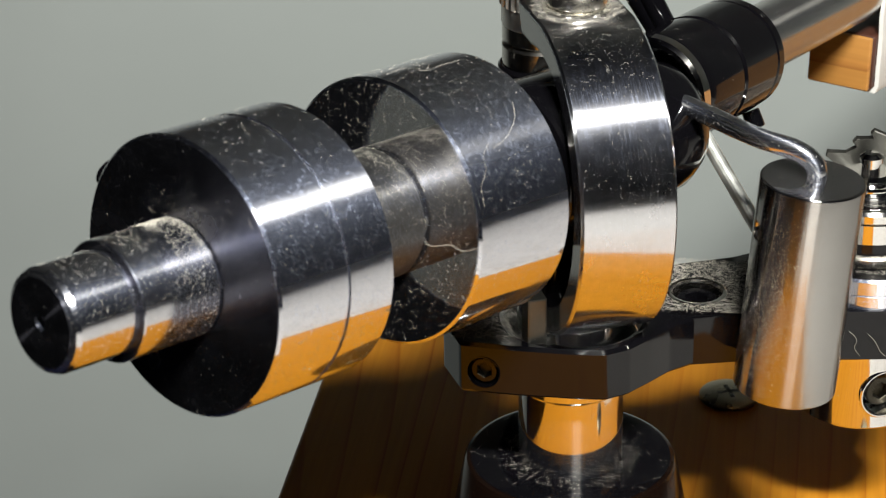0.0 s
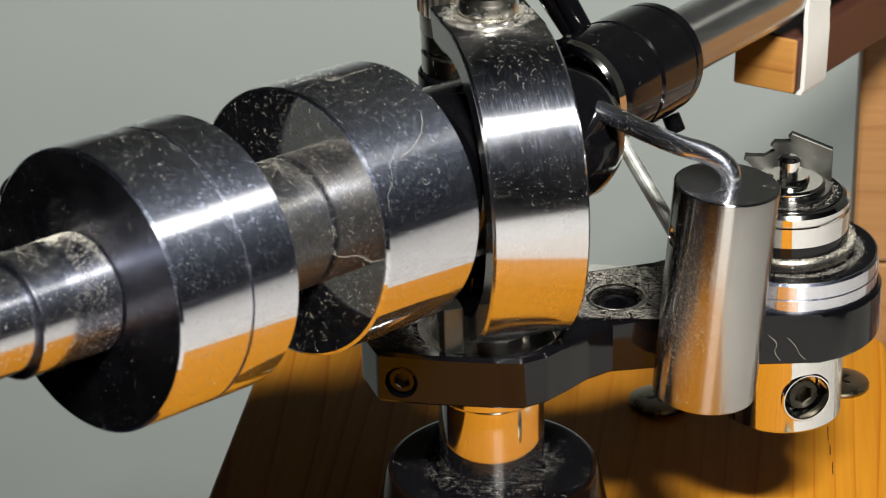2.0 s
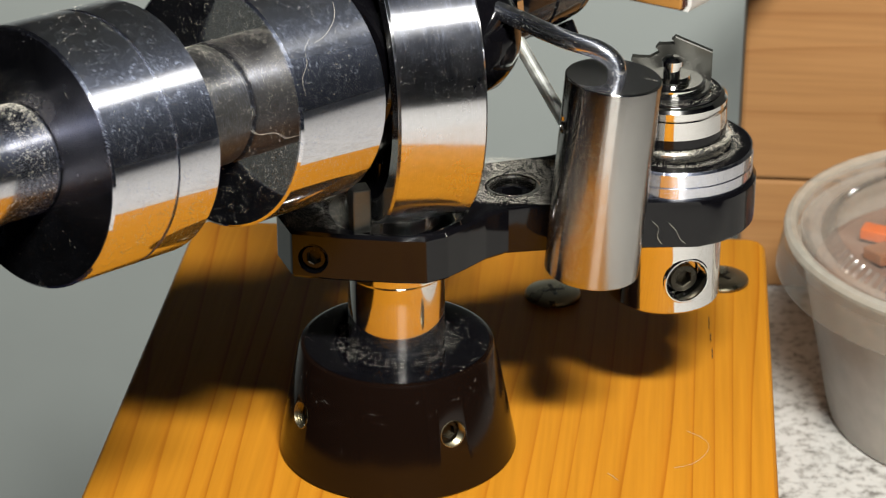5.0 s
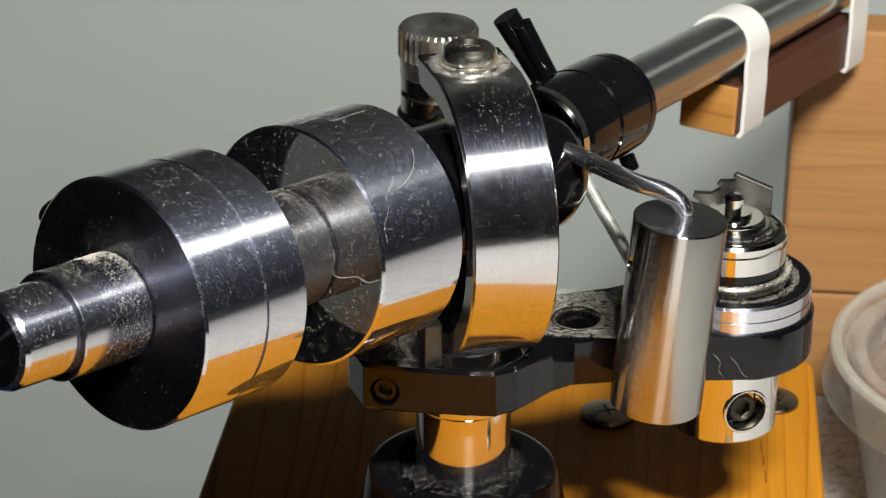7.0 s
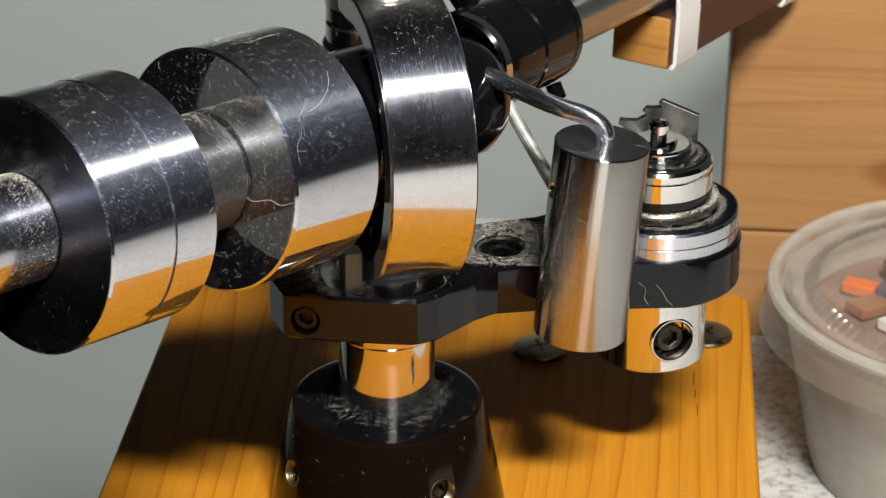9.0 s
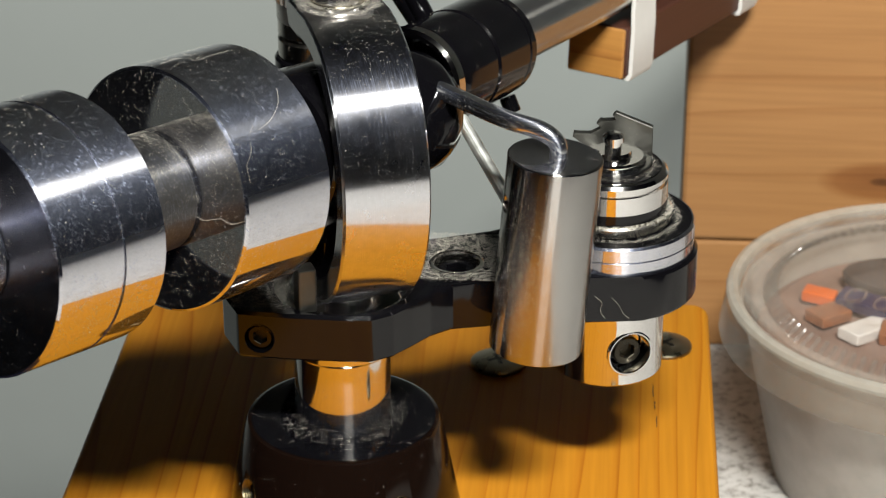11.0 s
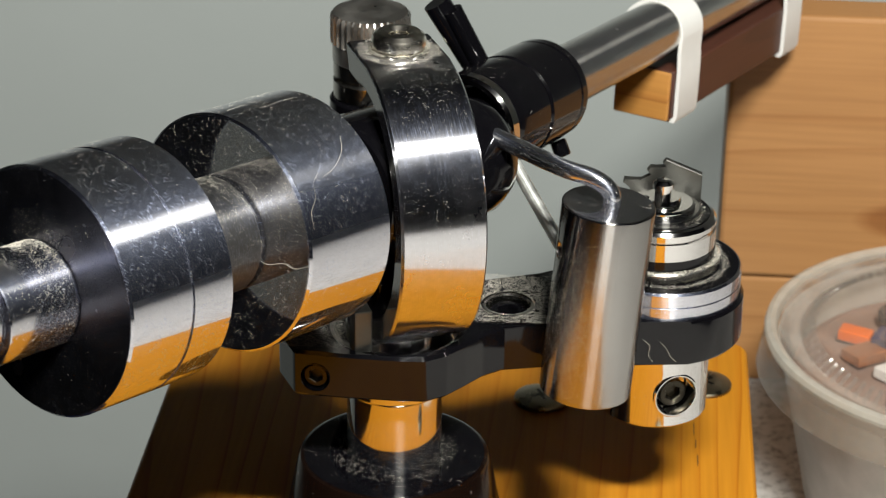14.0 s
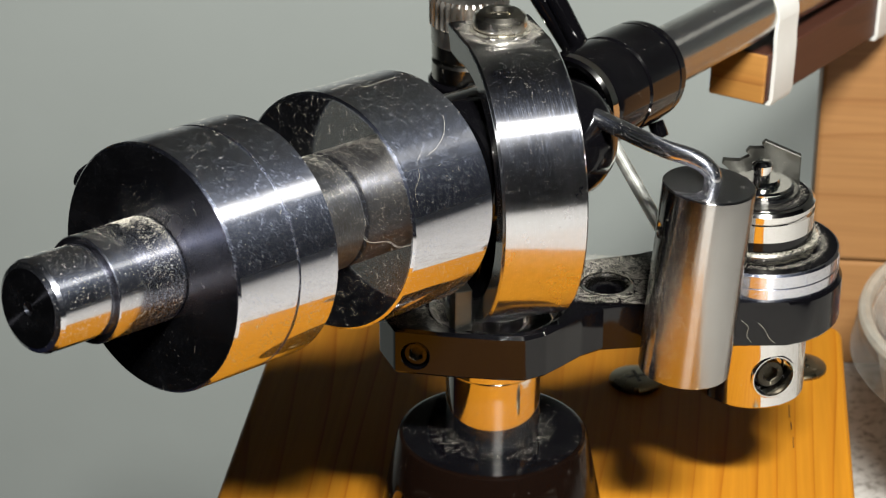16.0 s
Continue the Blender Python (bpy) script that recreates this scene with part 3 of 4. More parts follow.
def build_ring():
    m = along(RING_AT, RING_WAY)
    # outline in the ring's own plane: y is up, with a small flat at the top
    R, r0, h = 22.6, 18.7, 7.43
    sweep_a = [radians(62.5 + (286 - 62.5) * i / 124) for i in range(125)]

    def outer(a):
        x, y = R * math.cos(a), 1.12 * R * math.sin(a)
        return (x, 25.4) if y > 0 and x > -2.4 else (x, y)

    def arc(rows, name, mat, parent, label):
        """Join the sections along the arc, and close its two ends."""
        bm = bmesh.new()
        cols = [[bm.verts.new(c) for c in row] for row in rows]
        k = len(cols[0])
        for p, q in zip(cols, cols[1:]):
            for j in range(k):
                bm.faces.new((p[j], q[j], q[(j + 1) % k], p[(j + 1) % k]))
        bm.faces.new(cols[0][::-1])
        bm.faces.new(cols[-1])
        return part(name, bm, mat, parent, label, m, 25)

    rows, lining, faces_of = [], [], {-h: [], h: []}
    for a in sweep_a:
        x, y = outer(a)
        ix, iy = r0 * math.cos(a), 1.14 * r0 * math.sin(a)
        if a < math.pi / 2:
            iy = max(iy, 20.9)
        s = 1 - 0.35 / math.hypot(x, y)
        rows.append([(ix, iy, -h), (x * s, y * s, -h), (x, y, -h + 0.35), (x, y, h - 0.35), (x * s, y * s, h), (ix, iy, h)])
        lining.append([(ix * q, iy * q, z) for q, z in ((0.998, -h + 0.1), (0.998, h - 0.1), (0.98, h - 0.1), (0.98, -h + 0.1))])
        k = 1 - 0.55 / math.hypot(x, y)
        for zf, dz in ((-h, -0.05), (h, 0.05)):
            faces_of[zf].append([(ix, iy, zf), (x * k, y * k, zf), (x * k, y * k, zf + dz), (ix, iy, zf + dz)])
    ring = arc(rows, "bearing_ring", CHROME_RING, arm, "broad polished chrome arched ring")
    for zf in (-h, h):
        arc(faces_of[zf], "ring_end_face", DULL, ring, "duller turned end face")
    # black sheet in place of shade, since bare chrome inside would reflect
    arc(lining, "ring_dark_sheet", BLACK, ring, "black sheet added to keep the ring's inside dark")
    top = Matrix.Translation((0.0, 4.6, 96.8))
    part("ring_washer", lathe([(0, 0), (5.3, 0), (5.3, 0.4), (4.9, 0.6), (0, 0.6)], 48), NICKEL, ring, "dusty pale washer", top)
    screw = part("ring_screw", lathe([(0, 1.6), (1.5, 1.6), (1.7, 2.9), (2.4, 3.5), (3.6, 3.4), (4.4, 2.8), (4.7, 2.0), (4.7, 0.9), (4.5, 0.6), (0, 0.6)], 48), SCREW, ring, "domed hexagon socket screw", top)
    part("socket", lathe([(0, 1.7), (1.35, 1.7), (1.4, 2.6), (0, 2.6)], 6), BLACKENED, screw, "dark hexagon socket", top)
    # post that carries the pivot inside the ring; black colour stands in for the gap's shade
    part("pivot_post", lathe([(0, 43), (5.5, 43), (5.8, 43.3), (5.8, 56), (4.5, 58), (0, 58)], 64), BLACK, arm, "pivot post coloured black to keep the gap dark", Matrix.Translation((-2.5, 2.5, 0)))

    part("bearing_support", block(3.2, 3.4, 8, 0.3, 2, (0, 0, 0)), BRACKET, arm, "small dull support block", Matrix.Translation((-5.0, -9.6, 50.6)) @ pose(0, 0, 0, 0, 0, 22.5))


build_ring()

PHI, EPS = radians(36.05), radians(-5.09)
WEIGHT_WAY = Vector((math.sin(PHI) * math.cos(EPS), math.cos(PHI) * math.cos(EPS), math.sin(EPS)))
WEIGHT_AT = Vector((-2.31, 0, 74.43))


def build_weights():
    m = along(WEIGHT_AT, WEIGHT_WAY)
    shaft = part("counterweight_shaft", lathe([(0, -100.0), (6.1, -100.0), (6.8, -99.6), (7.15, -98.9), (7.2, -98), (7.2, -90.4), (6.9, -90.0), (6.9, -89.7), (8.15, -89.65), (8.3, -89.45), (8.3, -77), (0, -77)], 96), CHROME_DUSTY, arm, "dusty stepped chrome shaft end", m)
    carve(shaft, [(along(WEIGHT_AT - WEIGHT_WAY * 100, -WEIGHT_WAY), 1.0, 3)])
    # step and tip discs carry the reflected darkness in their colour
    part("step_face", lathe([(7.0, -89.75), (8.1, -89.75), (8.1, -89.6), (7.0, -89.6)], 64, True), FACE, shaft, "step face coloured like the dark room's reflection", m)
    part("shaft_tip", lathe([(1.05, -100.05), (6.0, -100.05), (6.0, -99.9), (1.05, -99.9)], 64, True), FACE, shaft, "end face coloured like the dark room's reflection", m)
    w1 = part("counterweight", lathe([(0, -76.55), (19.25, -76.55), (19.6, -76.2), (19.6, -64.7), (19.3, -64.5), (19.3, -64.1), (19.6, -63.9), (19.6, -56), (19.25, -55.65), (0, -55.65)], 160), CHROME, arm, "polished chrome counterweight with a groove", m)
    # front disc painted dark in place of a blurred reflection of the room
    part("front_face", lathe([(8.2, -76.6), (19.1, -76.6), (19.1, -76.5), (8.2, -76.5)], 128, True), FACE, w1, "dusty polished front face, dark room's reflection put into its colour", m)
    # disc added in a darker metal to dim what the inner weight mirrors
    part("rear_face", lathe([(9.7, -55.72), (19.1, -55.72), (19.1, -55.60), (9.7, -55.60)], 128, True), DULL, w1, "rear face added dark to dim its reflection in the inner weight", m)
    part("hub", lathe([(9.5, -55.7), (9.6, -47), (9.6, -39.75), (9.45, -39.55), (8.7, -39.5), (8.7, -38.8)], 96), HUB, arm, "dusty chrome hub between the weights", m)
    w2 = part("counterweight", lathe([(0, -38.95), (19.4, -38.95), (19.8, -38.6), (19.8, -20.4), (19.4, -20.05), (0, -20.05)], 160), CHROME_MIRROR, arm, "polished chrome counterweight with lint", m)
    part("front_face", lathe([(9.9, -39.0), (19.2, -39.0), (19.2, -38.9), (9.9, -38.9)], 128, True), FACE_MIRROR, w2, "dusty mirror front face", m)
    part("rear_shaft", lathe([(0, -20.1), (9, -20.1), (9, -12), (12.5, -11.5), (13, -11), (13, 8), (0, 8)], 64), BLACK, arm, "black shaft inside the ring", m)
    # small knurled screw on the far side of the outer weight
    far = WEIGHT_AT + WEIGHT_WAY * -71 + Vector((-0.76, 0.53, 0.37)).normalized() * 19.2
    knurled("weight_screw", arm, along(far, (-0.76, 0.53, 0.37)), 2.3, 3.0, 26, BLACK, "small black knurled screw")


def knurled(name, parent, m, r, h, teeth, mat, label):
    bm = bmesh.new()
    n = teeth * 4
    def ringz(z, s, flat):
        out = []
        for i in range(n):
            a = 2 * math.pi * i / n
            q = r * s if flat else r * s * (1 - (0.11 if i % 4 in (0, 1) else 0))
            out.append(bm.verts.new((q * math.cos(a), q * math.sin(a), z)))
        return out
    rows = [ringz(0, 0.93, True), ringz(h * 0.05, 0.95, True), ringz(h * 0.38, 0.95, True), ringz(h * 0.40, 1, False), ringz(h * 0.93, 1, False), ringz(h, 0.93, True)]
    for a, b in zip(rows, rows[1:]):
        for i in range(n):
            bm.faces.new((a[i], a[(i + 1) % n], b[(i + 1) % n], b[i]))
    bm.faces.new(rows[0][::-1])
    bm.faces.new(rows[-1])
    return part(name, bm, mat, parent, label, m, 20)


build_weights()

TUBE_AT = Vector((27.7, 60, 71.6))
TUBE_WAY = Vector((17.4, 40, -4.5)).normalized()


def build_tube():
    m = along(TUBE_AT, TUBE_WAY)
    part("arm_tube", lathe([(0, -12), (5.95, -12), (5.95, 190), (0, 190)], 96), TUBE, arm, "satin metal arm tube", m)
    mc = along(TUBE_AT - TUBE_WAY * 6.4, TUBE_WAY) @ Matrix.Diagonal((0.955, 0.955, 1, 1))
    c = part("tube_collar", lathe([(0, -35), (8.0, -35), (9.3, -34.6), (9.9, -33.8), (10.2, -32), (10.2, -21.5), (9.9, -21.2), (9.9, -20.6), (10.3, -20.2), (10.3, -8.6), (10.0, -8.2), (10.0, -7.7), (10.2, -7.3), (10.2, -5.4), (9.6, -4.6), (6, -4.6), (0, -4.6)], 128), BLACK, arm, "glossy black collar round the tube", mc)
    part("collar_ring", lathe([(9.0, -37.6), (9.9, -37.8), (10.5, -37.2), (10.6, -35.2), (10.1, -34.6), (9.0, -34.6)], 96, True), CLEAN, c, "thin bright ring", mc)
    part("pivot_body", lathe([(0, -11), (6, -10.6), (9, -9), (11, -6), (11.8, -2), (11.8, 3), (11, 6.5), (9, 9.3), (6, 10.8), (0, 11)], 96), BLACK, arm, "rounded black pivot housing", along((8.6, 10.8, 74.3), (0.75, 0.6, -0.1)) @ Matrix.Diagonal((0.93, 0.93, 0.93, 1)), 45)
    part("collar_screw", lathe(disc_profile(1.6, 0, 3.2, 0.3), 24), BLACK, c, "", along(TUBE_AT + TUBE_WAY * -13.5 + Vector((4.2, -2.5, -8.8)), (0.4, -0.25, -0.88)))
    # finger lever: two black bars side by side
    lever = part("finger_lever", sweep([(3.6, 40, 92.8), (11.8, 40.5, 79.5)], 2.55, 20), BLACK, arm, "black lever of two round bars")
    part("lever_bar", sweep([(6.6, 38.6, 92.0), (12.9, 39.2, 79.5)], 1.9, 20), BLACK, lever)
    # knurled knob behind the ring, on its black post
    k = knurled("lock_knob", arm, Matrix.Translation((-10.0, 54, 75.9)), 7.7, 9.6, 34, KNURL, "knurled dull nickel knob")
    part("knob_neck", lathe([(0, 70), (6.9, 70), (7.2, 70.4), (7.2, 73.6), (6.6, 74.2), (7.2, 74.8), (7.2, 77.5), (0, 77.5)], 64), NICKEL, k, "", Matrix.Translation((-10.0, 54, -1.6)))
    part("knob_post", lathe([(0, 40), (7.6, 40), (7.9, 40.4), (7.9, 69.6), (7.5, 70.1), (0, 70.1)], 64), BLACK, k, "black post", Matrix.Translation((-10.0, 54, -1.6)))
    part("knob_bridge", sweep([(-10, 50, 62), (-4, 38, 70), (6, 26, 72)], 5, 16), BLACK, arm, "black bridge to the knob")


build_tube()


def build_hanging_weight():
    t = thing("hanging_weight", (34.2, -5, 38.4), "brushed steel cylinder weight hung from a bent chrome rod", "weight")
    top, low = Vector((36.8, -5, 74.2)), Vector((34.0, -5, 38.6))
    m = along(low, top - low, (0, 1, 0))
    L = (top - low).length
    body = part("cylinder", lathe(disc_profile(8.05, 0, L, 0.35), 128), STEEL, t, "", m)
    part("top_face", lathe([(0, L), (7.65, L), (7.65, L + 0.04), (0, L + 0.04)], 96), FACE_MIRROR, body, "polished dusty top", m)
    side = along((29.05, -7.6, 66.5), (-0.93, -0.36, 0.07))
    rod_hole = along((37.3, -5.4, 74.2), top - low, (0, 1, 0))
    part("side_hole", thread(1.55, 2.6), NICKEL, t, "dark threaded side hole", side)
    carve(body, [(side, 1.6, 4), (rod_hole, 1.85, 4)])
    part("bent_rod", sweep([(15.5, 9, 80.2), (19, 5.5, 80.2), (28, -2, 79.4), (34, -4.5, 78.6), (36.9, -5.2, 76.6), (37.3, -5.4, 73.6)], 1.6, 20, 8), ROD, t, "bent chrome rod")
    part("thread_bar", sweep([(19.5, 21, 69.5), (30.0, 4, 59.3)], 1.2, 16), BAR, t, "straight satin metal bar")


build_hanging_weight()


# ---- screws in the board ----
def build_screws():
    for x, y, r, turn in ((24.8, 59.7, 5.6, 20), (58.5, 69.1, 5.6, 50), (57.3, -25.5, 5.6, 35)):
        t = thing("wood_screw", (x, y, 0), "old brassy cross-head screw sunk in the pine board", "screw", "screws in the board")
        m = Matrix.Translation((x, y, 0)) @ pose(0, 0, 0, 0, 0, turn)
        part("head", lathe([(0, 1.25), (r * 0.5, 1.22), (r * 0.86, 1.05), (r * 0.97, 0.8), (r, 0.5), (r, -0.3)], 64), BRASS, t, "", m)
        # slots are raised bars, the shade of a recess put into their colour
        for a in (0, 90):
            part("slot", block(r * 0.85, 0.9, 0.3, 0.1, 1, (0, 0, 1.16)), BLACKENED, t, "raised dark bar standing in for the shaded cross slot", m @ pose(0, 0, 0, 0, 0, a))


build_screws()


def build_crumb():
    bm = bmesh.new()
    bmesh.ops.create_icosphere(bm, subdivisions=2, radius=1.0)
    rng = random.Random(3)
    for v in bm.verts:
        v.co *= rng.uniform(0.75, 1.15)
    bmesh.ops.scale(bm, vec=(1.3, 0.9, 0.6), verts=bm.verts)
    t = thing("wood_crumb", (63.9, -25.2, 0), "tiny pale crumb lying beside a screw on the board", "crumb")
    part("crumb", bm, matte("pale_crumb", (0.55, 0.38, 0.2), 0.8, 0.2, 900), t, "", Matrix.Translation((63.9, -25.2, 0.45)))


build_crumb()


# ---- stick and clips on the tube ----
def build_stick():
    a, b = Vector((42.8, 96.5, 54.3)), Vector((72.5, 158.5, 49.5))
    way = (b - a).normalized()
    L = (b - a).length
    m = along(a, way, (0, 0, 1))
    t = thing("wooden_stick", a, "square dark walnut stick clipped under the arm tube", "stick")
    part("stick", block(12.6, 10.6, L - 1.0, 0.5, 2, (0, 0, L / 2 + 0.6)), STICK, t, "", m)
    part("stick_end", block(12.6, 10.6, 1.2, 0.55, 3, (0, 0, 0)), ENDGRAIN, t, "pale cut end", m)
    for d, w in ((7.5, 10.0), (L - 4.5, 9.0)):
        c = a + way * d
        k = thing("white_clip", c, "white plastic band clipped round tube and stick", "clip", "clips on the tube")
        def half(off, upper):
            if upper:
                return [((6.2 + off) * math.cos(math.pi * i / 16), 12.3 + (6.2 + off) * math.sin(math.pi * i / 16)) for i in range(17)]
            return [(-6.2 - off, 12.3), (-6.1 - off, 8.5), (-6.35 - off, 4.9), (-6.35 - off, -4.9), (-6.0 - off * 0.7, -5.35 - off), (6.0 + off * 0.7, -5.35 - off), (6.35 + off, -4.9), (6.35 + off, 4.9), (6.1 + off, 8.5), (6.2 + off, 12.3)]
        for piece, upper in (("arch", True), ("jaw", False)):
            bm = bmesh.new()
            o, i_ = half(0.9, upper), half(0.05, upper)
            n = len(o)
            v = [[bm.verts.new((x, y, z)) for x, y in q] for q, z in ((o, -w / 2), (o, w / 2), (i_, w / 2), (i_, -w / 2))]
            for r in range(4):
                p, q = v[r], v[(r + 1) % 4]
                for j in range(n - 1):
                    bm.faces.new((p[j], p[j + 1], q[j + 1], q[j]))
            bm.faces.new([v[r][0] for r in range(4)])
            bm.faces.new([v[r][-1] for r in range(4)][::-1])
            part(piece, bm, WHITE, k, "", along(c, way, (0, 0, 1)), 40)


build_stick()


# ---- planks behind ----
def build_planks():
    t = thing("cherry_plank", (170, 168, -19), "upright reddish cherry plank with a dark knot", "plank")
    part("plank", block(215, 13, 68, 1.2, 2, (0, 0, 34)), CHERRY_KNOT, t, "", Matrix.Translation((171.5, 168, -19)))
    t = thing("cherry_plank", (170, 168, -48), "low cherry plank lying under the upright one", "plank")
    part("plank", block(215, 14, 28.6, 1.0, 2, (0, 0, 14.3)), CHERRY, t, "", Matrix.Translation((173, 169, -48)))


build_planks()


# ---- the lidded cup ----
def frosted(name, colour, clear, rough, gloss=0.07):
    """Thin plastic: lets some light through straight, some scattered, with a soft gloss."""
    m = bpy.data.materials.new(name)
    m.use_nodes = True
    nt = m.node_tree
    b = nt.nodes["Principled BSDF"]
    b.inputs["Base Color"].default_value = (*colour, 1)
    b.inputs["Roughness"].default_value = rough
    b.inputs["Subsurface Weight"].default_value = 0.0
    tl = node(nt, "ShaderNodeBsdfTranslucent", Color=(*colour, 1))
    tp = node(nt, "ShaderNodeBsdfTransparent", Color=(0.97, 0.96, 0.95, 1))
    m1 = node(nt, "ShaderNodeMixShader", Fac=0.45)
    m2 = nt.nodes.new("ShaderNodeMixShader")
    fac = ramp(nt, noise_tex(nt, coords(nt), 120, 3), [(0.3, (max(clear - 0.08, 0),) * 3), (0.7, (min(clear + 0.08, 1),) * 3)])
    link(nt, fac, m2.inputs[0])
    link(nt, b.outputs[0], m1.inputs[1])
    link(nt, tl.outputs[0], m1.inputs[2])
    link(nt, m1.outputs[0], m2.inputs[1])
    link(nt, tp.outputs[0], m2.inputs[2])
    gl = node(nt, "ShaderNodeBsdfGlossy", Roughness=rough * 0.5)
    m3 = node(nt, "ShaderNodeMixShader", Fac=gloss)
    link(nt, m2.outputs[0], m3.inputs[1])
    link(nt, gl.outputs[0], m3.inputs[2])
    link(nt, m3.outputs[0], nt.nodes["Material Output"].inputs["Surface"])
    return m


CUP_AT = (120.3, 104.0)


def build_cup():
    body = frosted("frosted_cup_plastic", (0.70, 0.67, 0.62), 0.26, 0.3)
    clear = frosted("clear_lid_plastic", (0.55, 0.53, 0.50), 0.96, 0.07, 0.06)
    ribs = frosted("lid_rib_plastic", (0.70, 0.68, 0.62), 0.93, 0.17, 0.14)
    hazy = frosted("hazy_lid_slope", (0.70, 0.67, 0.62), 0.82, 0.15, 0.08)
    rimm = frosted("lid_rim_plastic", (0.70, 0.68, 0.61), 0.52, 0.2)
    skirt = frosted("lid_skirt_plastic", (0.46, 0.43, 0.38), 0.76, 0.12, 0.1)
    x, y = CUP_AT
    m = Matrix.Translation((x, y, -48))
    t = thing("plastic_cup", (x, y, -48), "translucent round plastic cup with a clear lid on the counter", "cup")
    part("cup_body", lathe([(0, 0.6), (31, 0.6), (34.2, 0.1), (35.2, 0.8), (36.2, 4), (44.0, 40), (44.6, 42), (43.9, 42), (35.4, 4.4), (34, 1.5), (0, 1.5)], 128), body, t, "frosted tapered wall", m)
    lid = part("lid", lathe([(46.8, 42.4), (45.5, 44.6), (44.0, 44.4), (42.4, 42.6), (39.5, 42.8), (36.5, 44.0), (35, 44.4), (20, 44.9), (0, 45.0), (0, 44.5), (35, 43.9), (39.2, 42.3), (42.2, 42.0)], 160), clear, t, "clear lid with a ribbed edge", m)
    part("lid_rim", lathe([(44.6, 43.6), (45.3, 45.0), (46.4, 45.5), (47.4, 45.0), (47.8, 44.0), (47.4, 42.9), (46.4, 42.5)], 160, True), rimm, lid, "pale thick rim", m)
    part("lid_skirt", lathe([(47.5, 43.2), (48.0, 41.0), (49.0, 35.2), (48.7, 35.1), (47.6, 41.0)], 160), skirt, lid, "clear skirt below the rim", m)
    part("lid_slope", lathe([(44.3, 44.7), (42.3, 43.1), (39.8, 43.1), (39.8, 43.3), (42.2, 43.4), (44.2, 45.0)], 160, True), hazy, lid, "hazy sloped band inside the rim", m)
    for k in range(96):
        a = 2 * math.pi * k / 96
        bm = block(4.2, 1.25, 1.2, 0.55, 3)
        part("rib", bm, ribs, lid, "", m @ pose(0, 0, 0, 0, 0, math.degrees(a)) @ Matrix.Translation((38.0, 0, 43.5)) @ pose(0, 0, 0, 0, 40, 0))
    # raised lettering of a maker's mark, as plain shapes
    for k in range(4):
        bm = lathe([(1.85, 0), (1.9, 0.45), (2.4, 0.45), (2.45, 0)], 24, True)
        bmesh.ops.scale(bm, vec=(0.9, 1.5, 1), verts=bm.verts)
        part("raised_mark", bm, ribs, lid, "", m @ Matrix.Translation((-20.0 + 5.8 * k, -2.6 - 3.5 * k, 44.9)) @ pose(0, 0, 0, 0, 0, -31))
    colours = {
        "orange": matte("orange_plastic", (0.72, 0.14, 0.015), 0.4, 0.1, 300),
        "navy": matte("navy_plastic", (0.016, 0.02, 0.075), 0.35, 0.1, 300),
        "white": matte("white_card", (0.72, 0.70, 0.68), 0.5, 0.05, 300),
        "brown": matte("brown_plastic", (0.28, 0.10, 0.035), 0.4, 0.15, 300),
        "grey": matte("grey_disc", (0.05, 0.046, 0.045), 0.16, 0.15, 300),
        "pink": matte("pale_pink_plastic", (0.26, 0.155, 0.12), 0.5, 0.1, 300),
    }
    bits = [("orange", -26.3, 12, 8, 4.5, -20), ("navy", -10.5, 4.0, 28, 7, -24), ("white", -17, -2.5, 14, 6.5, 44), ("brown", -8.5, -5.5, 13, 8, -12),
            ("brown", -25, 3, 9, 7, 35), ("orange", 4, -17, 10, 4, 12), ("navy", 9, -8, 13, 7, -24), ("brown", 17, -14, 13, 7, 25), ("pink", 23, -3, 15, 11, 40), ("pink", 13, 27, 20, 8, 10), ("orange", 26, -15, 8, 6, -30)]
    rng = random.Random(5)
    for key, bx, by, sx, sy, turn in bits:
        zz = 37.3 + rng.uniform(-0.6, 0.8)
        b = thing("small_part", (x + bx, y + by, -48 + zz - 1.3), "loose small %s piece inside the lidded cup" % {"pink": "pale pink"}.get(key, key), "small part", "pieces in the cup")
        part("piece", block(sx * 0.92, sy * 0.92, 2.6, 0.4, 2), colours[key], b, "", Matrix.Translation((x + bx, y + by, -48 + zz)) @ pose(0, 0, 0, rng.uniform(-5, 5), rng.uniform(-5, 5), turn))
    d = thing("dark_disc", (x - 1, y + 17.5, -10), "glossy dark grey oval disc lying among the pieces in the cup", "disc")
    part("disc", lathe([(0, -1.5), (19.4, -1.5), (20, -0.9), (20, 0.6), (19.3, 1.2), (8, 1.4), (0, 1.4)], 72), colours["grey"], d, "", Matrix.Translation((x - 1, y + 17.5, -9.2)) @ pose(0, 0, 0, 6, 0, -10) @ Matrix.Diagonal((1, 0.42, 1, 1)))
    # the disc's bluish highlight, painted as a thin pale oval
    part("disc_highlight", lathe([(0, 1.45), (11, 1.45), (11, 1.6), (0, 1.65)], 48), matte("pale_violet_highlight", (0.5, 0.49, 0.56), 0.4, 0.08, 300), d, "pale violet highlight painted on the disc", Matrix.Translation((x + 2.5, y + 18.3, -9.2)) @ pose(0, 0, 0, 6, 0, -14) @ Matrix.Diagonal((1, 0.3, 1, 1)))
    fill = matte("pale_filling", (0.25, 0.165, 0.13), 0.6, 0.15, 60)
    g = thing("packing_filling", (x, y, -46.4), "pale mixed filling heaped inside the cup", "filling")
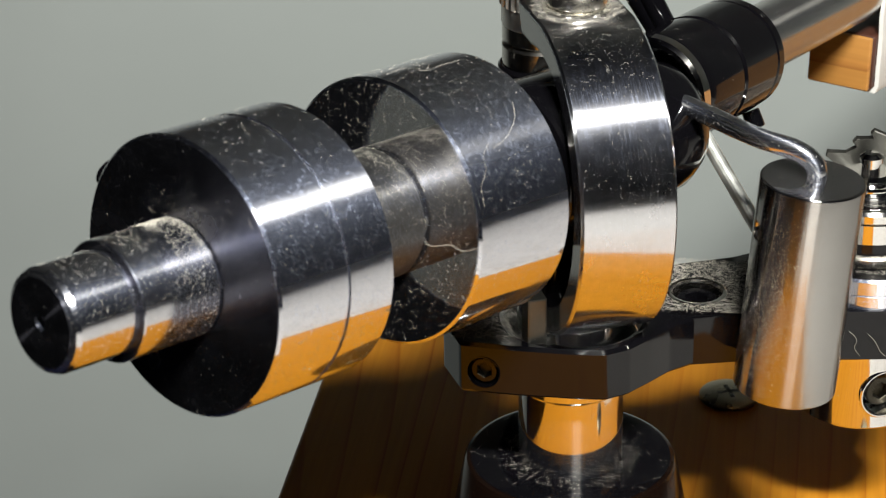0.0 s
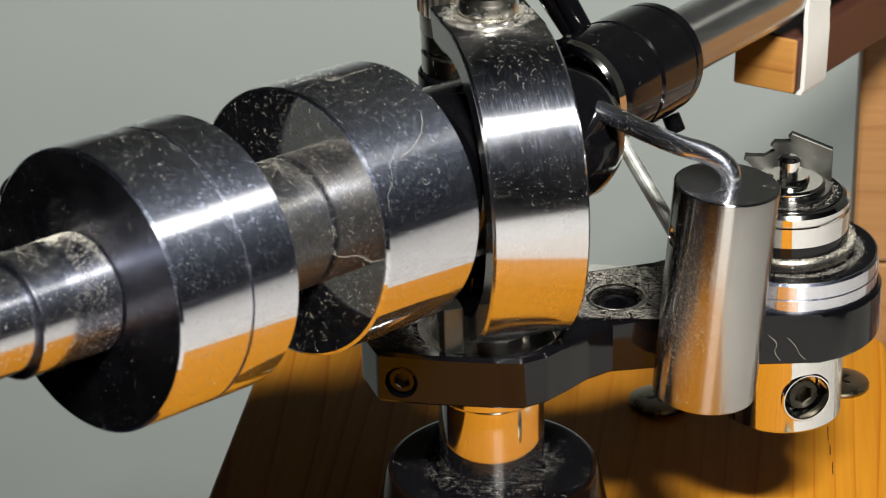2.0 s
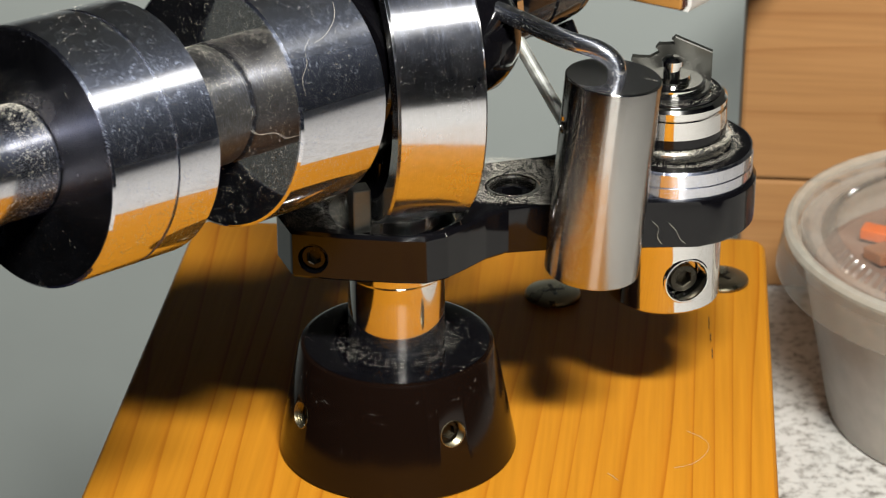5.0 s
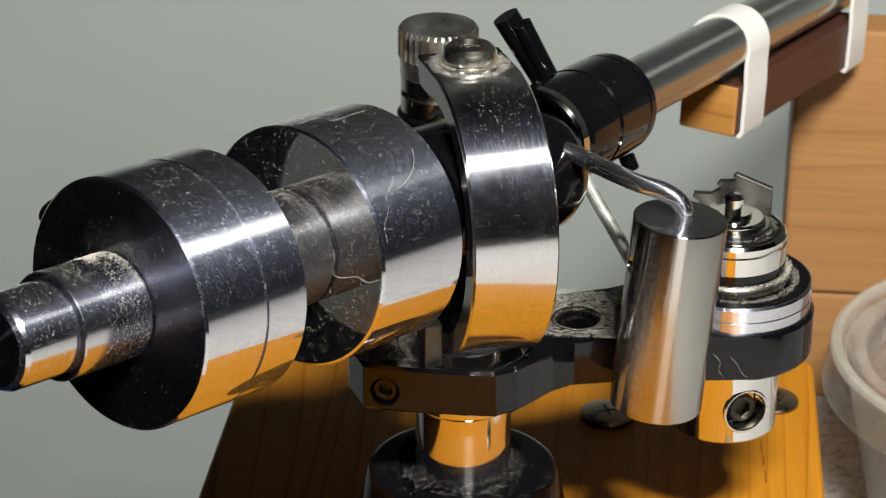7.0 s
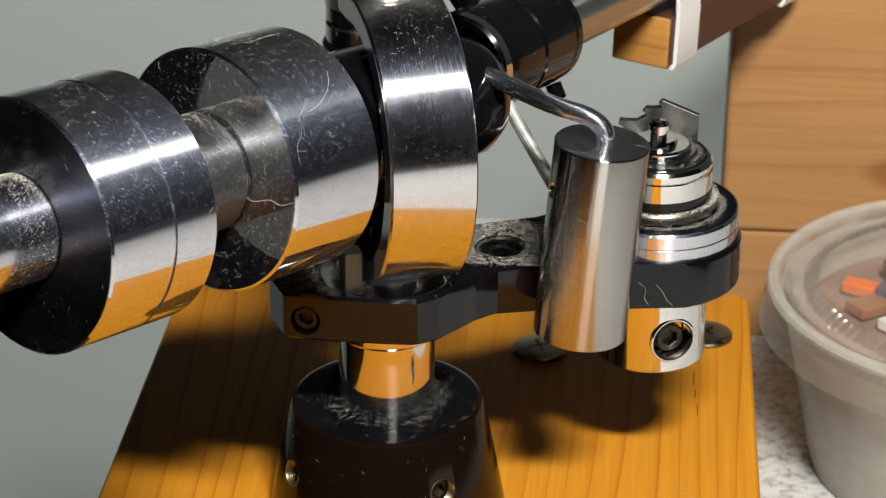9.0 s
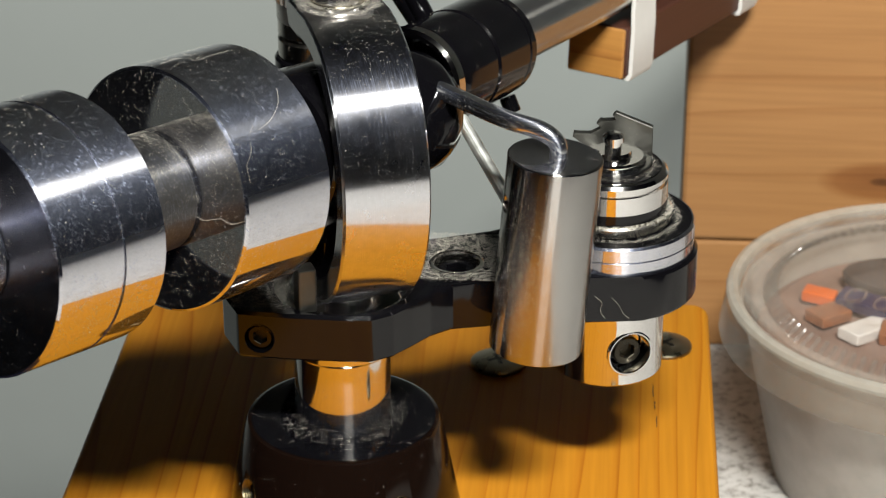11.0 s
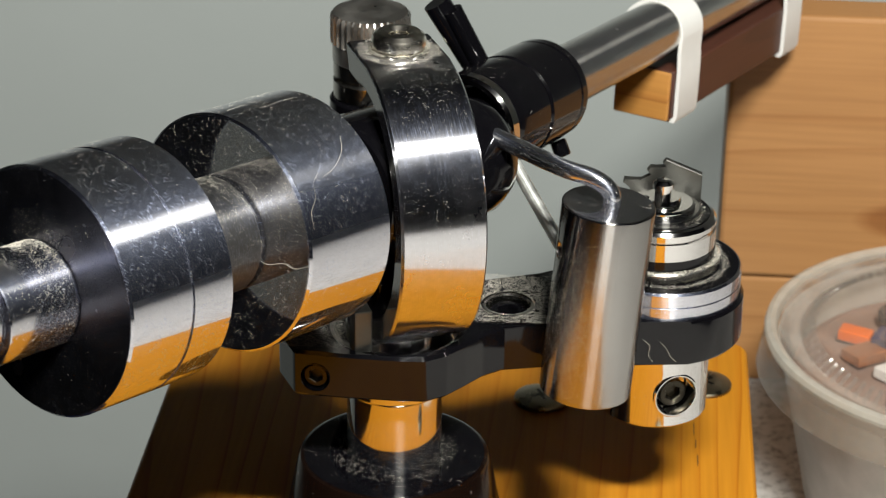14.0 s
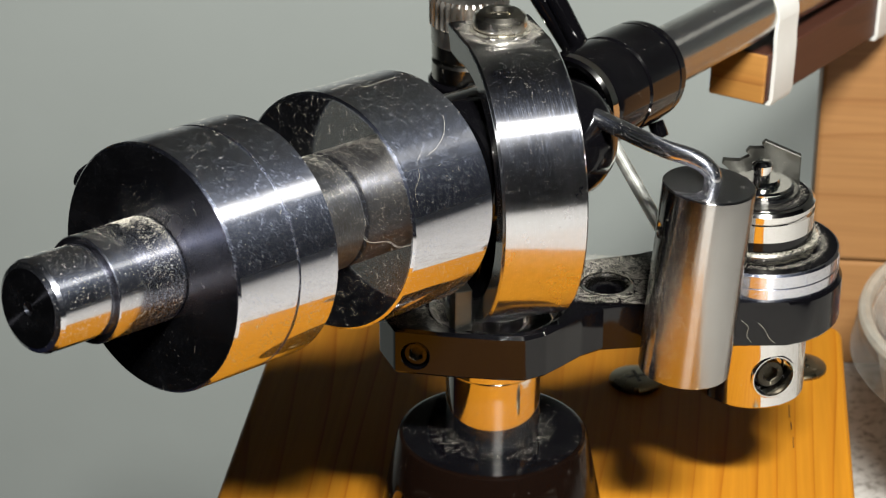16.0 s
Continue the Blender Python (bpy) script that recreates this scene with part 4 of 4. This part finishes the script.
    part("heap", lathe([(0, 1.7), (33.5, 1.7), (34.4, 4.6), (40.7, 34), (38.5, 35), (25, 35.4), (10, 35.9), (0, 36)], 64), fill, g, "", m)
    brass = dusty_metal("bright_brass", (0.78, 0.62, 0.30), 0.18, 0.1)
    n = thing("brass_nut", (x, y, -3), "small turned brass nut resting on the cup lid", "nut")
    m4 = Matrix.Translation((x + 0.3, y, -3.0)) @ Matrix.Diagonal((0.8, 0.8, 0.85, 1))
    part("flange", lathe(disc_profile(5.2, 0, 2.2, 0.5), 48), brass, n, "", m4)
    part("nut_body", lathe([(0, 2.1), (4.2, 2.1), (4.4, 2.6), (4.4, 5.2), (3.9, 5.8), (0, 5.8)], 6), brass, n, "", m4)
    part("nut_cap", lathe([(0, 5.7), (2.8, 5.7), (3.4, 6.6), (3.2, 8.2), (2.2, 9.4), (0, 9.9)], 32), brass, n, "", m4)


build_cup()


# ---- dust and lint ----
def build_lint():
    rng = random.Random(11)
    verts, faces = [], []
    SIDE = 1 if Vector((0, 0, 1)).cross(RING_WAY).dot(Vector((0, -1, 0))) > 0 else -1

    def fibre(at, normal, length, radius, curl=1.0):
        n = Vector(normal).normalized()
        u = n.orthogonal().normalized()
        v = n.cross(u)
        a = rng.uniform(0, 2 * math.pi)
        bend = rng.uniform(-1.6, 1.6) * curl
        p = Vector(at) + n * radius
        steps = 5
        prev = None
        for k in range(steps + 1):
            way = (u * math.cos(a) + v * math.sin(a))
            side = n.cross(way)
            base = len(verts)
            h = n * (0.06 * length * math.sin(math.pi * k / steps))
            for q in (side * radius, n * radius * 1.4, -side * radius):
                verts.append((p + h + q) * MM)
            if prev is not None:
                for j in range(3):
                    faces.append((prev + j, prev + (j + 1) % 3, base + (j + 1) % 3, base + j))
            prev = base
            p = p + way * (length / steps)
            a += bend / steps + rng.uniform(-0.3, 0.3)

    def speck(at, normal, r):
        n = Vector(normal).normalized()
        u = n.orthogonal().normalized()
        v = n.cross(u)
        b = len(verts)
        t = rng.uniform(0, 6.28)
        for k in range(3):
            q = t + k * 2.09
            verts.append((Vector(at) + (u * math.cos(q) + v * math.sin(q)) * r * rng.uniform(0.6, 1.3)) * MM)
        verts.append((Vector(at) + n * r * 0.8) * MM)
        faces.extend([(b, b + 1, b + 3), (b + 1, b + 2, b + 3), (b + 2, b, b + 3)])

    def on_axis(at, way, s0, s1, r, count, top=True, fibres=0.15, size=0.10, spread=1.2):
        z = Vector(way)
        x = Vector((0, 0, 1)).cross(z).normalized()
        up = z.cross(x)
        for _ in range(count):
            s, a = rng.uniform(s0, s1), rng.gauss(0, spread)
            # dust gathers in uneven drifts
            drift = 0.5 + 0.5 * math.sin(s * 0.55 + 2.1 * a + 1.3 * math.sin(s * 0.9 - 3.3 * a))
            if rng.random() > 0.25 + 0.75 * drift * drift:
                continue
            n = up * math.cos(a) + x * math.sin(a)
            p = Vector(at) + z * s + n * r
            if rng.random() < fibres:
                fibre(p, n, rng.uniform(0.3, 1.3), rng.uniform(0.005, 0.010))
            else:
                speck(p, n, size * rng.choice((0.15, 0.2, 0.25, 0.3, 0.3, 0.45, 0.9)))

    def on_face(at, way, r0, r1, count, fibres=0.15, size=0.1, half=None):
        z = Vector(way).normalized()
        x = z.orthogonal().normalized()
        y = z.cross(x)
        for _ in range(count):
            a, r = rng.uniform(0, 6.283), math.sqrt(rng.uniform(r0 * r0, r1 * r1))
            p = Vector(at) + (x * math.cos(a) + y * math.sin(a)) * r
            if rng.random() < fibres:
                fibre(p, z, rng.uniform(0.3, 1.3), rng.uniform(0.005, 0.010))
            else:
                speck(p, z, size * rng.choice((0.15, 0.2, 0.25, 0.3, 0.3, 0.45, 0.9)))

    W, D = WEIGHT_AT, WEIGHT_WAY
    on_axis(W, D, -98, -90.5, 7.2, 2000, fibres=0.05, size=0.09)
    on_axis(W, D, -89, -77, 8.3, 3000, fibres=0.05, size=0.09, spread=0.9)
    on_axis(W, D, -82, -77, 8.3, 4500, fibres=0.08, size=0.12, spread=0.8)
    on_axis(W, D, -55.5, -39, 9.6, 5200, fibres=0.16, size=0.09, spread=0.62)
    on_axis(W, D, -55.5, -47, 9.6, 6000, fibres=0.15, size=0.12, spread=0.6)
    on_axis(TUBE_AT - TUBE_WAY * 6.4, TUBE_WAY, -33, -6, 9.84, 420, fibres=0.2, size=0.09, spread=1.1)
    on_axis(TUBE_AT, TUBE_WAY, 0, 40, 5.95, 160, fibres=0.2, size=0.12, spread=1.1)
    for _ in range(90):
        a, z = radians(rng.uniform(190, 350)), rng.uniform(1, 20)
        r = 21.3 - 3.85 * z / 20
        n = (math.cos(a), math.sin(a), 0.19)
        p = (r * math.cos(a), r * math.sin(a), z)
        fibre(p, n, rng.uniform(0.2, 0.8), 0.009) if rng.random() < 0.5 else speck(p, n, rng.uniform(0.03, 0.09))
    on_axis(W, D, -76, -56, 19.6, 1700, fibres=0.05, size=0.105, spread=1.0)
    on_axis(W, D, -38.5, -20.5, 19.8, 2300, fibres=0.06, size=0.11, spread=1.0)
    on_face(W + D * -39.01, -D, 9.8, 19.2, 1000, fibres=0.2, size=0.07)
    on_face(W + D * -76.61, -D, 8.6, 19, 90, fibres=0.25, size=0.08)
    
    on_face((0, 0, 20.96), (0, 0, 1), 8.6, 16.4, 500, fibres=0.2, size=0.035)
    on_face((0, 0, 20.96), (0, 0, 1), 8.6, 11.0, 1000, fibres=0.25, size=0.045)
    for _ in range(9000):
        x, y = rng.uniform(10, 34), rng.uniform(2, 21)
        if math.hypot(x - 19.5, y - 9) < 4.5:
            continue
        (fibre((x, y, 47.2), (0, 0, 1), rng.uniform(0.4, 1.8), 0.012) if rng.random() < 0.22 else speck((x, y, 47.2), (0, 0, 1), rng.uniform(0.03, 0.085)))
    for _ in range(2600):
        x, y = rng.uniform(-18, -8), rng.uniform(-11, 8)
        (fibre((x, y, 47.2), (0, 0, 1), rng.uniform(0.4, 1.6), 0.011) if rng.random() < 0.25 else speck((x, y, 47.2), (0, 0, 1), rng.uniform(0.03, 0.07)))
    on_face((46.9, 19.8, 52.36), (0, 0, 1), 11.3, 13.9, 70, fibres=0.3, size=0.09)
    on_face((46.4, 20, 54.4), (0, 0, 1), 9.6, 11.1, 3000, fibres=0.35, size=0.17)
    on_face((46.9, 19.8, 52.36), (0, 0, 1), 10.9, 12.0, 1500, fibres=0.4, size=0.13)
    on_face((46.4, 20, 62.2), (0, 0, 1), 6.6, 8.0, 900, fibres=0.4, size=0.1)
    on_face((0.0, 4.6, 97.4), (0, 0, 1), 4.7, 5.6, 900, fibres=0.3, size=0.09)
    on_face((0.0, 4.6, 96.83), (0, 0, 1), 5.3, 7.0, 1500, fibres=0.3, size=0.08)
    low, top = Vector((34.0, -5, 38.6)), Vector((36.8, -5, 74.2))
    on_face(top + Vector((0, 0, 0.06)), top - low, 2.2, 7.5, 160, fibres=0.15, size=0.06)
    for _ in range(1500):
        a, r = rng.gauss(0.25, 0.55), 8.4 + abs(rng.gauss(0, 2.2))
        x1 = Vector((0, 0, 1)).cross(D).normalized()
        n1 = D.cross(x1) * math.cos(a) + x1 * math.sin(a) * SIDE
        if r < 18.5:
            speck(W + D * -76.61 + n1 * r, -D, rng.uniform(0.008, 0.03))
    way = (top - low).normalized()
    for _ in range(2600):
        s, a = rng.gauss(16, 8), radians(-116 + rng.gauss(0, 13))
        if not 1 < s < 34:
            continue
        n = Vector((math.cos(a), math.sin(a), 0))
        n = (n - way * n.dot(way)).normalized()
        p = low + way * s + n * 8.05
        speck(p, n, rng.uniform(0.02, 0.075))
    # curled lint on the ring's band
    zr = RING_WAY
    xr = Vector((0, 0, 1)).cross(zr).normalized()
    for _ in range(620):
        a, u = rng.uniform(0.15, 1.5), rng.uniform(-7, 7)
        p = Vector(RING_AT) + zr * u - xr * (22.62 * math.cos(a)) * -SIDE + Vector((0, 0, 1)) * (25.33 * math.sin(a))
        n = Vector((0, 0, 1)) * math.sin(a) / 1.12 + xr * math.cos(a) * SIDE
        (fibre(p, n, rng.uniform(0.3, 0.9), 0.010) if rng.random() < 0.12 else speck(p, n, rng.choice((0.02, 0.03, 0.03, 0.04, 0.06, 0.09))))
    # a few long hairs
    for at, n, L in (((-30, -17, 68), (-0.5, -0.85, 0), 7), ((4, -15.5, 20.5), (0.1, -0.9, 0.4), 4), ((40, -10, 0), (0, 0, 1), 3)):
        fibre(at, n, L, 0.03)
    for line, r in (
        ([(-20.9, -34.2, 82.6), (-19.4, -35.5, 80.8), (-17.7, -36.9, 79.1), (-18.4, -36.7, 76.7), (-16.9, -37.8, 75.9), (-13.9, -39.9, 77.2), (-12.0, -41.3, 77.0), (-9.8, -42.7, 78.2)], 0.028),
        ([(-6.8, -24.6, 92.8), (-6.3, -26.6, 91.7), (-6.4, -28.9, 90.8), (-7.2, -31.7, 90.0), (-8.5, -34.1, 89.7)], 0.024),
        ([(-9.2, -34.1, 90.4), (-9.6, -36.3, 89.5), (-9.1, -37.8, 87.7), (-9.6, -39.9, 86.2), (-9.0, -40.8, 83.8)], 0.013),
        ([(-24.5, -26.6, 97.0), (-22.3, -22.8, 96.6), (-19.4, -23.7, 96.7), (-17.2, -20.1, 96.3), (-15.2, -17.5, 96.0)], 0.014),
        ([(51.9, 8.1, 0.1), (55.3, 5.0, 0.1), (55.6, 1.2, 0.1), (53.0, -3.3, 0.1), (49.4, -5.1, 0.1)], 0.022),
        ([(43.9, 4.3, 43.8), (45.2, 4.3, 42.5), (45.0, 4.3, 40.8), (45.9, 4.3, 39.4)], 0.025),
        ([(46.9, 4.3, 43.5), (48.2, 4.3, 42.1), (49.0, 4.3, 40.5), (50.1, 4.3, 39.6)], 0.025),
    ):
        # hairs on the inner weight lie on its outer skin
        if line[0][2] > 90:
            lifted = []
            for p in line:
                q = Vector(p) - W
                out = (q - D * q.dot(D)).normalized()
                lifted.append(W + D * q.dot(D) + out * 19.83)
            line = lifted
        bm = sweep(line, r, 4, 4)
        base = len(verts)
        bm.verts.index_update()
        verts.extend(v.co * MM for v in bm.verts)
        faces.extend(tuple(base + v.index for v in f.verts) for f in bm.faces)
        bm.free()
    me = bpy.data.meshes.new("lint")
    me.from_pydata([tuple(v) for v in verts], [], faces)
    me.materials.append(DUST)
    tagged(new("lint", me), "fine grey dust and lint fibres lying on the metal", "dust", kind="stuff")


build_lint()
